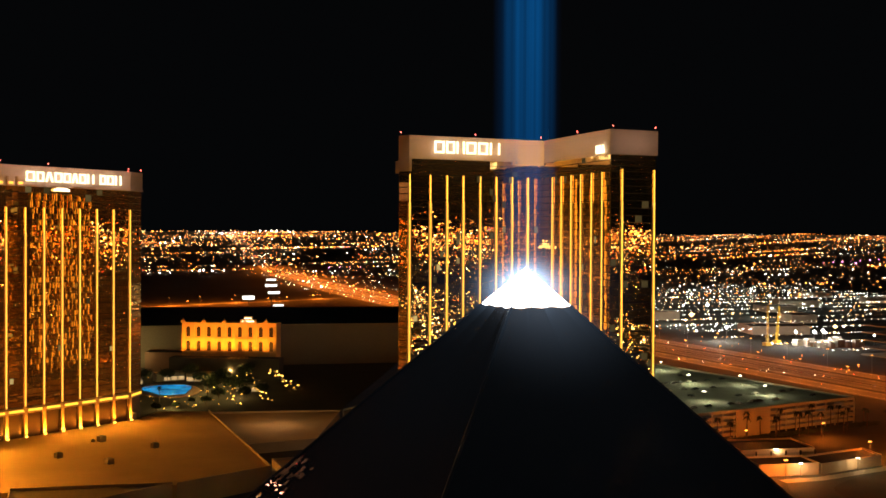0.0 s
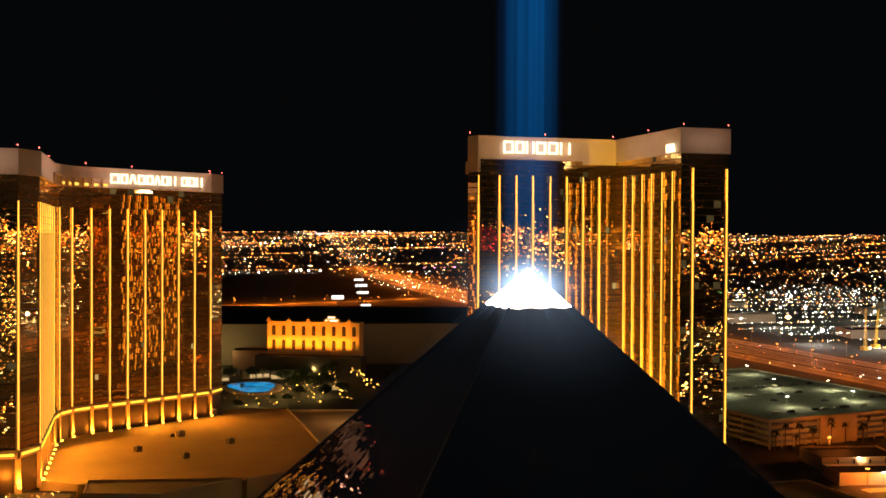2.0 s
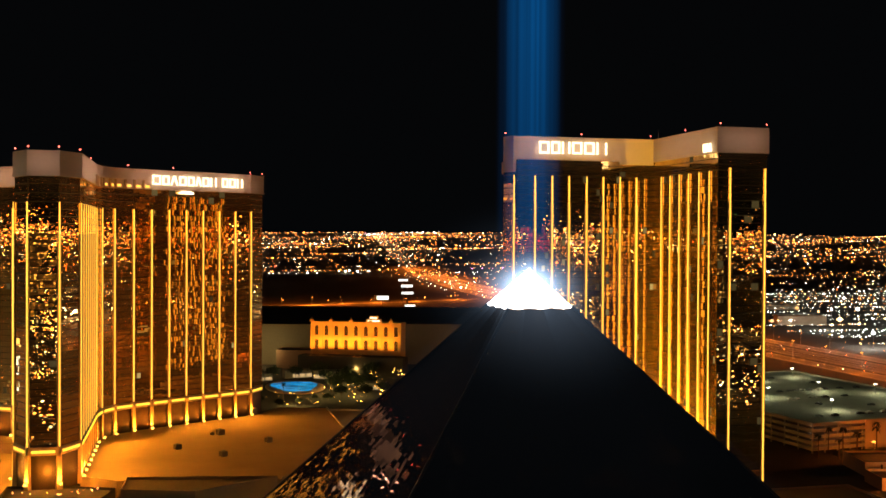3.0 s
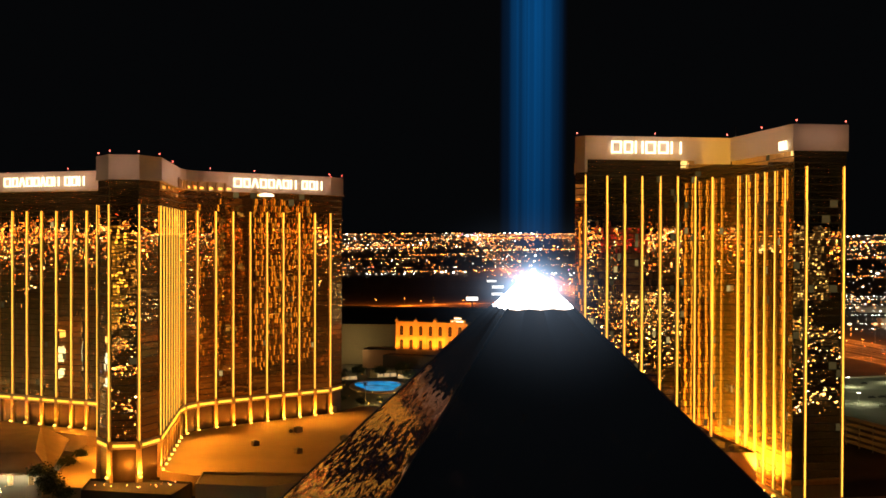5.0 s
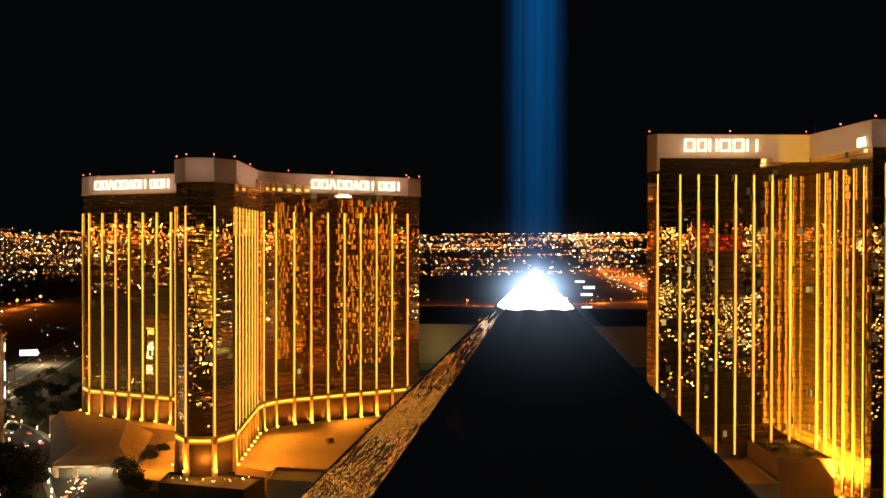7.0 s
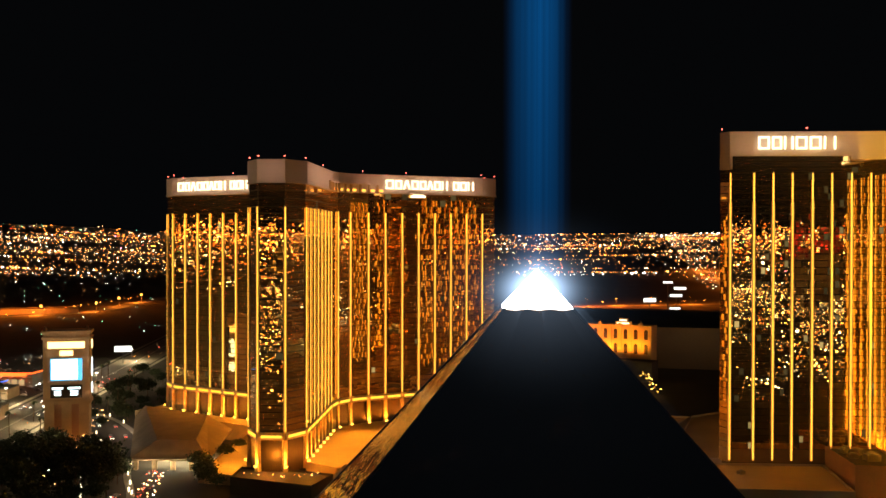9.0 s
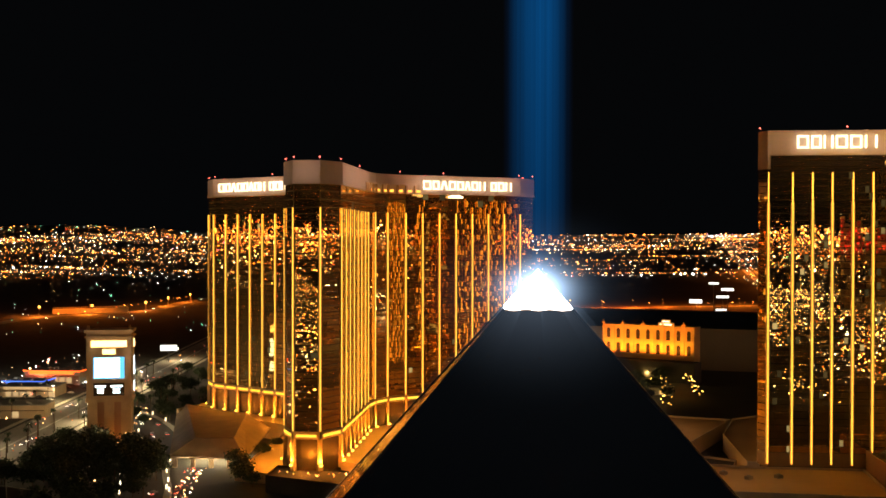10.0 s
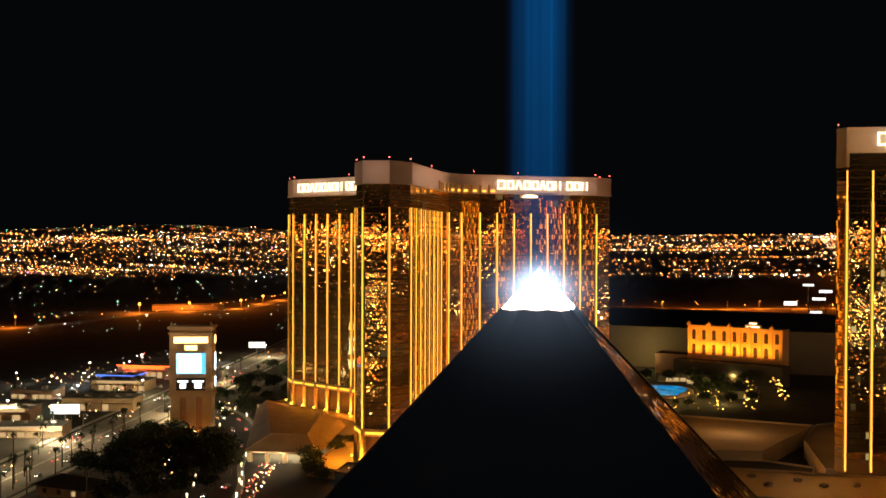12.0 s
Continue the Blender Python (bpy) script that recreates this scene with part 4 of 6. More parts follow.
E_L, E_R, R_L, R_R = Vector((-111.8, 475.1, 5.5)), Vector((-74.2, 476.1, 5.5)), Vector((-101.4, 483.7, 13)), Vector((-82.6, 484.7, 13))
U_L, U_R, T_L, T_R = Vector((-144.8, 575.5, 8)), Vector((-80.1, 544.6, 7.5)), Vector((-142.8, 587.4, 12.5)), Vector((-96.5, 554.3, 13))
bm = bmesh.new()
vs = {k: bm.verts.new(v) for k, v in dict(a=E_L, b=E_R, c=R_R, d=R_L, e=T_R, f=T_L, g=U_R, h=U_L).items()}
low = {k: bm.verts.new(v.co - Vector((0, 0, 0.8))) for k, v in vs.items()}
for ks in ("abcd", "cdfe", "bgec", "ahfd"):
    bm.faces.new([vs[k] for k in ks])
rim = "abgefh"
for i in range(6):
    p, q = rim[i], rim[(i + 1) % 6]
    bm.faces.new((low[p], low[q], vs[q], vs[p]))
bm.faces.new([low[k] for k in rim[::-1]])
bmesh.ops.recalc_face_normals(bm, faces=bm.faces[:])
part("roof", bm, M_TILE, pav, "brown tiled hipped roof")
for p, q in ((E_L, R_L), (E_R, R_R), (R_L, R_R), (R_R, T_R), (R_L, T_L), (E_L, E_R), (T_L, T_R), (U_L, T_L)):
    bm = bmesh.new()
    tube(bm, p + Vector((0, 0, 0.1)), q + Vector((0, 0, 0.1)), 0.28, 0.28, 5)
    part("hip_ridge", bm, M_TILE, pav)
for p, q in ((E_L, E_R),):
    for s in (0.06, 0.3, 0.54, 0.78):
        c = p.lerp(q, s)
        bm = bmesh.new()
        box(bm, c.x - 1.0, c.x + 1.0, c.y + 0.6, c.y + 2.6, 0, c.z - 0.8)
        part("column", bm, M_STONE, pav)
M_SOFFIT = glowing("soffit_downlight", (1.0, 0.85, 0.55), 5.0)
for s in range(9):
    c = E_L.lerp(E_R, 0.1 + s * 0.1)
    bm = bmesh.new()
    box(bm, c.x - 0.6, c.x + 0.6, c.y + 3, c.y + 4, 4.2, 4.5)
    part("downlight", bm, M_SOFFIT, pav, "bright round soffit light")
c = (E_L + E_R + U_R + R_L) / 4
lamp("AREA", (c.x, c.y, 4.0), 15000, (1.0, 0.80, 0.42), (c.x, c.y - 0.01, 0), 30, 22)
for s in (0.2, 0.5, 0.8):
    p = E_L.lerp(E_R, s)
    lamp("POINT", (p.x, p.y - 3, 4.2), 1800, (1.0, 0.80, 0.45), size=0.4)
# unseen amber lamp in the air, added to light the roof's right slope
lamp("POINT", (U_R.x + 3, U_R.y - 6, 14), 4500, AMBER, size=0.5)
block("podium", [(-150, 590), (-132, 570), (-90, 556), (-50.5, 530), (-50.5, 552), (-60, 566), (-140, 612)], 0, 8.5, M_STONE, M_DECK, "stone terrace at the foot of the gold tower", "terrace")
block("ramp_terrace", [(-72, 452), (-51, 447), (-51, 529), (-72, 548)], 0, 4.0, M_STONE, M_DECK, "terrace lit deep amber beside the tower", "terrace")

# ---- buildings along the boulevard ----
M_RED = glowing("red_neon", (1.0, 0.11, 0.015), 3.2)
M_BLUE = glowing("blue_neon", (0.08, 0.2, 1.0), 1.6)
M_SHOP = glowing("shop_window", (1.0, 0.66, 0.30), 0.55)
M_BOARD = glowing("white_billboard", (1.0, 0.97, 0.90), 1.5)


def shop(x, y, sx, sy, h, turn, sign, label, lit=0.5):
    ob = empty("shop", (x, y, 0), label, "shop", turn=turn)
    bm = bmesh.new()
    box(bm, -sx / 2, sx / 2, -sy / 2, sy / 2, 0, h)
    part("wall", bm, (M_BROWN, M_STONE, M_CONCRETE)[int(abs(x)) % 3], ob)
    bm = bmesh.new()
    box(bm, -sx / 2 - 0.4, sx / 2 + 0.4, -sy / 2 - 0.4, sy / 2 + 0.4, h, h + 0.6)
    part("roof", bm, M_ROOF, ob)
    n = max(2, int(sx / 5))
    for i in range(n):
        if rnd.random() > lit:
            continue
        bm = bmesh.new()
        w = sx / n
        box(bm, -sx / 2 + w * i + 0.6, -sx / 2 + w * (i + 1) - 0.6, -sy / 2 - 0.12, -sy / 2, 0.6, h * 0.55)
        part("window", bm, M_SHOP, ob, "lit shop window")
    if sign:
        bm = bmesh.new()
        box(bm, -sx * 0.4, sx * 0.4, -sy / 2 - 0.6, -sy / 2 - 0.2, h * 0.82, h * 1.05)
        part("sign_bar", bm, sign, ob, "plain glowing sign bar")
    if sign in (M_RED, M_BLUE):
        bm = bmesh.new()
        box(bm, -sx / 2 - 0.6, sx / 2 + 0.6, -sy / 2 - 0.7, -sy / 2 - 0.4, h + 0.3, h + 1.1)
        box(bm, sx / 2 + 0.4, sx / 2 + 0.7, -sy / 2 - 0.7, sy / 2, h + 0.3, h + 1.1)
        part("neon_edge", bm, sign, ob, "glowing neon roof edge")
    if sx > 25:
        for q in range(int(sx / 6)):
            bm = bmesh.new()
            u, v = rnd.uniform(-sx / 2 + 2, sx / 2 - 2), rnd.uniform(-sy / 2 + 2, sy / 2 - 2)
            s = rnd.uniform(0.6, 1.6)
            box(bm, u - s, u + s, v - s * 0.7, v + s * 0.7, h + 0.5, h + 0.6 + s)
            part("roof_unit", bm, M_METALBOX, ob, "grey roof machine")
        bm = bmesh.new()
        box(bm, -sx / 2, sx / 2, -sy / 2 - 2.6, -sy / 2 - 0.42, h * 0.62, h * 0.62 + 0.3)
        part("awning", bm, M_TILE, ob, "brown awning over the windows")
    return ob


shop(-262, 606, 46, 20, 8, 10, None, "low pale shop building beside the boulevard")
shop(-292, 690, 40, 22, 7, 5, M_SHOP, "lit low shop building")
shop(-305, 755, 44, 20, 9, 0, M_RED, "low restaurant edged with red neon")
shop(-306, 712, 30, 20, 7, 0, M_BLUE, "filling station canopy edged with blue light")
shop(-300, 560, 34, 20, 7, 15, M_SHOP, "lit low shop building")
shop(-256, 516, 40, 18, 6, 15, M_SHOP, "low flat-roofed shop with a blazing window front", 0.9)
shop(-330, 640, 30, 18, 6, 5, None, "low flat-roofed building beside the boulevard")
house = empty("garden_house", (-161, 401, 0), "dark low house with a hipped roof among trees", "house", turn=-12)
bm = bmesh.new()
box(bm, -14, 14, -8, 8, 0, 4.2)
part("wall", bm, M_BROWN, house)
bm = bmesh.new()
lo, hi = [(-16, -10, 4.2), (16, -10, 4.2), (16, 10, 4.2), (-16, 10, 4.2)], [(-7, -0.6, 7.8), (7, -0.6, 7.8), (7, 0.6, 7.8), (-7, 0.6, 7.8)]
quad(bm, lo[::-1])
quad(bm, hi)
for q in range(4):
    quad(bm, [lo[q], lo[(q + 1) % 4], hi[(q + 1) % 4], hi[q]])
part("roof", bm, M_DARKROOF, house, "dark hipped roof")
bm = bmesh.new()
tube(bm, (-7, 0, 7.85), (7, 0, 7.85), 0.3, 0.3, 5)
for x, y, e in ((-16, -10, -7), (16, -10, 7), (16, 10, 7), (-16, 10, -7)):
    tube(bm, (x, y, 4.25), (e, 0, 7.85), 0.25, 0.25, 5)
part("ridge_cap", bm, M_CONCRETE, house, "pale ridge caps")
for q in range(3):
    bm = bmesh.new()
    box(bm, -10 + q * 8, -8 + q * 8, -8.12, -8.0, 1.0, 3.0)
    part("window", bm, M_SHOP if q == 2 else M_FRAME, house)


# low service buildings below the garage
bays = block("service_building", [(332, 420), (372, 413), (378, 438), (338, 446)], 0, 6.0, M_WALL, M_DARKROOF, "low service building with a row of pale doors", "building")
for i in range(5):
    s = (i + 0.5) / 5
    p = Vector((332, 420)).lerp(Vector((372, 413)), s)
    al = Vector((40, -7)).normalized()
    bm = bmesh.new()
    slab(bm, p, al, (al.y, -al.x), 3.2, 0.02, 0.2, 0.4, 4.6)
    part("door", bm, M_CONCRETE, bays, "pale roller door")
    bm = bmesh.new()
    slab(bm, p + al * 4.0, al, (al.y, -al.x), 0.4, 0.0, 0.5, 0, 5.8)
    part("post", bm, M_FRAME, bays, "dark post")
block("service_building", [(322, 394), (352, 388), (356, 405), (326, 412)], 0, 5.0, M_WALL, M_DARKROOF, "low tan building lit orange from its eaves", "building")
block("service_building", [(353, 387.5), (396, 393), (400, 410), (357, 405)], 0, 4.5, M_WALL, M_DARKROOF, "low tan building with a dark flat roof", "building")
for x, y, e in ((340, 386.5, 2600), (374, 386, 2600), (350, 416, 1500)):
    light_pole(x, y, 0, 6.5, (1.0, 0.62, 0.25), e, M_HEAD, "yard lights", "short yard light with a glowing head")
# walled lots and hedges between the garage and the side road
bm = bmesh.new()
ribbon(bm, [(326, 382), (345, 380), (392, 386), (470, 415), (540, 430)], 1.2, 1.0)
ribbon(bm, [(326, 382), (345, 380), (392, 386), (470, 415), (540, 430)], 6.0, 0.2)
thing("kerb_wall", bm, M_CONCRETE, "pale curving kerb wall along the side road", "wall", kind="structure")
hedge = bmesh.new()
rh = random.Random(3)
for i in range(1500):
    s = rh.random()
    p = Vector((345, 462)).lerp(Vector((478, 478)), s) + Vector((rh.gauss(0, 1.0), rh.gauss(0, 1.2)))
    z = rh.uniform(0.2, 2.6)
    quad(hedge, [(p.x - 0.5, p.y, z), (p.x + 0.4, p.y + 0.3, z + 0.2), (p.x + 0.5, p.y + 0.2, z + 0.7), (p.x - 0.4, p.y - 0.2, z + 0.6)])
tagged(thing("hedge", hedge, M_LEAF, "dark clipped hedge in front of the garage", "hedge"), kind="stuff")


shop(104, 818, 22, 9, 6, 10, None, "low garden villa with warm lit windows", 0.8)
shop(128, 806, 24, 9, 6, -20, None, "low garden villa with warm lit windows", 0.8)
shop(152, 742, 20, 9, 5, -15, None, "low garden villa with warm lit windows", 0.7)
shop(74, 806, 18, 8, 5, 5, None, "low garden villa with warm lit windows", 0.7)


def billboard(x, y, z, w, h, turn, mat, label="bright white billboard on a steel post"):
    ob = empty("billboard", (x, y, lie(x, y)), label, "billboard", "billboards", turn)
    bm = bmesh.new()
    tube(bm, (0, 0, 0), (0, 0, z), 0.5, 0.4, 8)
    part("post", bm, M_STEEL, ob)
    bm = bmesh.new()
    box(bm, -w / 2, w / 2, -0.4, 0.4, z, z + h)
    part("frame", bm, M_STEEL, ob)
    bm = bmesh.new()
    box(bm, -w / 2 + 0.2, w / 2 - 0.2, -0.55, -0.4, z + 0.2, z + h - 0.2)
    part("panel", bm, mat, ob, "plain glowing panel")


billboard(-249, 540, 8, 17, 6, 15, M_BOARD)
billboard(-266, 888, 10, 15, 5.5, 15, M_BOARD)
for x, y, z, w, h in ((247, 1230, 35, 15, 5), (251, 1125, 62, 11, 2.6), (317, 1425, 40, 17, 4), (279, 1236, 41, 15, 3.4), (258, 1120, 34, 12, 2.6)):
    billboard(x, y, z, w, h, 0, M_BOARD)


for x, y in ((-330, 700), (-360, 760), (-300, 640), (-345, 820), (-380, 690), (-290, 600)):
    light_pole(x, y, 0, 9, (0.9, 1.0, 0.75), 3500, M_HEAD, "lot lights", "car-park light pole with a white head")


# ---- construction site with cranes beyond the freeway ----
def crane(x, y, h, turn, lean):
    ob = empty("crane", (x, y, 0), "yellow lattice crane on a floodlit building site", "crane", "cranes", turn)
    bm = bmesh.new()
    box(bm, -4, 4, -3, 3, 0, 3.5)
    part("chassis", bm, M_YELLOW, ob)
    bm = bmesh.new()
    for sx, sy in ((-1, -1), (1, -1), (1, 1), (-1, 1)):
        tube(bm, (sx, sy, 3.5), (sx * 0.5 + lean, sy * 0.5, h), 0.3, 0.2, 4)
    for k in range(14):
        f, g = k / 14, (k + 1) / 14
        tube(bm, (-1 + 0.5 * f + lean * f, -1, 3.5 + (h - 3.5) * f), (1 - 0.5 * g + lean * g, -1, 3.5 + (h - 3.5) * g), 0.16, 0.16, 3)
    part("boom", bm, M_YELLOW, ob)


M_YELLOW = surface("yellow_paint", (0.65, 0.42, 0.04), 0.5)
crane(717, 872, 42, 0, 0)
crane(742, 888, 40, 20, 5)
stand = empty("stadium_frame", (0, 0, 0), "half-built stadium of concrete tiers behind scaffolding", "stadium")
for i in range(5):
    bm = bmesh.new()
    box(bm, 735, 830, 700 - i * 4, 760, 2 + i * 7, 3 + i * 7)
    part("floor_slab", bm, M_CONCRETE, stand)
for i in range(9):
    bm = bmesh.new()
    box(bm, 736 + i * 11, 737.5 + i * 11, 700, 702, 0, 38)
    part("column", bm, M_CONCRETE, stand)
M_FLOOD = glowing("site_floodlight", (1.0, 0.97, 0.85), 12.0)
for x, y, s in ((698, 915, 2.2), (735, 850, 1.8), (752, 842, 2.0), (770, 850, 2.0), (760, 835, 1.5), (790, 800, 1.4), (812, 735, 1.6), (792, 745, 1.2), (900, 1225, 2.6), (870, 1240, 1.6)):
    ob = empty("floodlight", (x, y, 0), "dazzling white site floodlight on a mast", "floodlight", "site floodlights")
    bm = bmesh.new()
    tube(bm, (0, 0, 0), (0, 0, 14), 0.3, 0.2)
    part("mast", bm, M_STEEL, ob)
    bm = bmesh.new()
    globe(bm, (0, 0, 14 + s), s * 0.8)
    part("lamp_head", bm, M_FLOOD, ob, "glowing lamp head")
for x, y in ((740, 860), (775, 850), (700, 925)):
    lamp("POINT", (x, y, 14), 55000, (1.0, 0.95, 0.8), size=2)
bm = bmesh.new()
for i in range(60):
    x, y = rnd.uniform(745, 800), rnd.uniform(825, 870)
    s = rnd.uniform(1, 4)
    box(bm, x - s, x + s, y - s, y + s, 0, rnd.uniform(1, 9))
tagged(thing("site_materials", bm, M_CONCRETE, "heaps of pale building material under floodlights", "material heap"), kind="stuff")

AIRROAD = spline([(-760, 980), (-674, 1102), (-640, 1200), (-625, 1380), (-560, 1450), (-530, 1540), (-545, 1745), (-520, 2000)], 5)
bm = bmesh.new()
ribbon(bm, AIRROAD, 26, 0.05)
thing("airfield_road", bm, M_ROADSLAB, "perimeter road of the airfield under orange light", "road", kind="structure")
block("hangar", [(-640, 1425), (-545, 1470), (-560, 1500), (-655, 1455)], 0, 7, M_WALL, M_DARKROOF, "long low hangar wall lit orange", "hangar")
for x, y, e in ((-640, 1385, 100000), (-580, 1424, 90000), (-530, 1500, 70000), (-540, 1620, 70000), (-672, 1130, 50000), (-538, 1720, 70000)):
    ob = empty("floodlight", (x, y, 0), "glaring orange sodium floodlight on a mast", "floodlight", "airfield floodlights")
    bm = bmesh.new()
    tube(bm, (0, 0, 0), (0, 0, 12), 0.3, 0.2)
    part("mast", bm, M_STEEL, ob)
    bm = bmesh.new()
    globe(bm, (0, 0, 13), 1.9 if e > 50000 else 1.2)
    part("lamp_head", bm, M_HEAD_O, ob, "glowing lamp head")
    lamp("POINT", (x - 4, y - 6, 12), e, SODIUM, size=1)
# low sheds and lit yards beyond the freeway
rs = random.Random(21)
for i in range(16):
    x, y = rs.uniform(760, 1500), rs.uniform(900, 1700)
    w, d = rs.uniform(30, 80), rs.uniform(20, 45)
    block("shed", [(x, y), (x + w, y - 0.3 * w), (x + w + 0.3 * d, y - 0.3 * w + d), (x + 0.3 * d, y + d)], 0, rs.uniform(6, 12), M_WALL, M_ROOF, "low pale industrial shed beyond the freeway", "shed")
for x, y in ((780, 1120), (860, 1080), (960, 1180), (1100, 1300), (1250, 1400), (900, 1350)):
    lamp("POINT", (x, y, 12), 30000, (0.95, 1.0, 0.8), size=2)

BACKROAD = spline([(20, 1650), (110, 1636), (194, 1655), (280, 1696), (390, 1730), (520, 1790)], 5)
bm = bmesh.new()
ribbon(bm, BACKROAD, 22, 0.05)
thing("back_road", bm, M_ROADSLAB, "road under orange lamps beyond the arena", "road", kind="structure")
for i in range(2, 25, 3):
    p = BACKROAD[i]
    light_pole(p.x, p.y + 9, 0, 12, SODIUM, 90000, M_HEAD_O, "back road lights", "street light with an orange head")
block("low_building", [(92, 876), (168, 850), (174, 868), (98, 896)], 0, 15, M_BROWN, M_DARKROOF, "dark low hall in front of the arena", "building")
for line, off, name in ((STRIP, -21, "pavement"), (STRIP, 21, "pavement"), (DRIVE, 10, "pavement"), (STRIP, 0, "median")):
    bm = bmesh.new()
    ribbon(bm, line, 1.2 if name == "median" else 3.5, 0.18, off=off)
    thing(name, bm, M_CONCRETE, "pale concrete pavement beside the road" if name == "pavement" else "narrow raised concrete median", name, kind="structure")


def lantern(x, y):
    ob = empty("lantern_post", (x, y, 0), "short glowing white lantern post beside the driveway", "lantern post", "driveway lanterns")
    bm = bmesh.new()
    box(bm, -0.35, 0.35, -0.35, 0.35, 0, 0.7)
    part("base", bm, M_STONE, ob)
    bm = bmesh.new()
    box(bm, -0.28, 0.28, -0.28, 0.28, 0.7, 2.6)
    part("lamp_glass", bm, M_LANTERN, ob, "tall glowing lamp glass")
    bm = bmesh.new()
    box(bm, -0.4, 0.4, -0.4, 0.4, 2.6, 2.8)
    part("lid", bm, M_STEEL, ob)
    return ob


M_LANTERN = glowing("lantern_glass", (1.0, 0.86, 0.55), 3.2)
post = lantern(-97, 432)
for i, p in enumerate(DRIVE):
    d = (DRIVE[min(i + 1, len(DRIVE) - 1)] - DRIVE[max(i - 1, 0)]).normalized()
    for o in (-10.5, 10.5) if i % 2 else ():
        q = p + Vector((d.y, -d.x)) * o
        copy_thing(post, pose(q.x, q.y, 0))
for x, y, e, col in ((-100, 448, 900, WARM), (-118, 498, 1500, WARM), (-150, 575, 2600, WARM), (-190, 628, 2500, WARM), (-312, 738, 14000, (1.0, 0.14, 0.05)), (-240, 504, 12000, (1.0, 0.8, 0.5)), (-303, 694, 9000, (0.5, 0.6, 1.0)), (-338, 700, 6000, COOL), (-258, 602, 9000, WARM), (-205, 770, 6000, WARM), (-290, 850, 5000, COOL)):
    lamp("POINT", (x, y, 7), e, col, size=0.6)


for x, y in ((100, 762), (122, 752), (142, 772), (112, 716), (150, 812), (88, 682), (136, 712)):
    lamp("POINT", (x, y, 6), 4500, (1.0, 0.66, 0.18), size=0.5)
# ---- lamps of the roads, and unseen fill lamps for walls and roofs ----
for y in range(400, 1010, 50):
    for x in (567, 640):
        light_pole(x + (700 - y) * 0.012, y, 0, 17, SODIUM, 19000, M_HEAD_O, "freeway lights", "tall freeway light pole with an orange head")
for x, y in ((330, 385), (400, 405), (470, 430), (415, 455), (360, 452)):
    light_pole(x, y, 0, 9, SODIUM, 13000, M_HEAD_O, "street lights", "street light with an orange head")
for x, y in ((-222, 420), (-232, 500), (-205, 590), (-262, 660), (-232, 740), (-285, 820), (-262, 900), (-300, 560)):
    light_pole(x, y, 0, 11, (1.0, 0.74, 0.36), 28000, M_HEAD, "street lights", "street light with a pale head")
# unseen wide fill lamps standing in for the far freeway's rows of lamps
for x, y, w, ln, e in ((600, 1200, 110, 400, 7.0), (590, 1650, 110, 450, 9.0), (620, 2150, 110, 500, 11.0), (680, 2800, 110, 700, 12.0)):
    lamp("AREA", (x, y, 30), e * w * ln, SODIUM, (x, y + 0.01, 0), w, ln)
# unseen lamps added to brighten the arena's front wall
lamp("AREA", (210, 838, 36), 500, (1.0, 0.72, 0.45), (240, 905, 18), 60, 1)
lamp("POINT", (84, 876, 16), 9000, (1.0, 0.74, 0.26), size=0.5)
# unseen spots added on the tower's face to flood the deck amber
for x, y in ((-22.6, 470), (-22.6, 505), (-19, 533), (12, 571), (40, 588)):
    lamp("SPOT", (x, y, Z_DECK + 16), 68000, AMBER, (x + 34, y - 24, Z_DECK), 1.5, spot=125, blend=1.0)
# unseen amber lamps hung over the ramp terrace
for x, y in ((-62, 470), (-60, 510)):
    lamp("POINT", (x, y, 12), 12000, AMBER, size=0.6)
for y in (436,):
    lamp("POINT", (X_D - 3.2, y, 9), 12000, (1.0, 0.62, 0.08), size=0.5)
# unseen lamps added to deepen the amber at the tower's foot
for u in (98, 72, 46):
    p = wing_point(2, u, -13) - Vector((-0.6, 1.2))
    lamp("SPOT", (p.x, p.y, 21), 30000, (1.0, 0.30, 0.02), (p.x + 6, p.y - 14, 6), 0.6, spot=130, blend=1.0)
lamp("POINT", (-36, 441, 13), 9000, (1.0, 0.30, 0.02), size=0.5)
lamp("POINT", (-22, 449, 13), 7000, (1.0, 0.30, 0.02), size=0.5)
# unseen fill lamps hung over the low roofs and the podium
lamp("POINT", (150, 470, 18), 2500, (1.0, 0.6, 0.3), size=0.6)
lamp("POINT", (130, 560, 22), 5000, (1.0, 0.6, 0.28), size=0.6)
lamp("POINT", (150, 420, 26), 2200, (1.0, 0.55, 0.25), size=0.6)

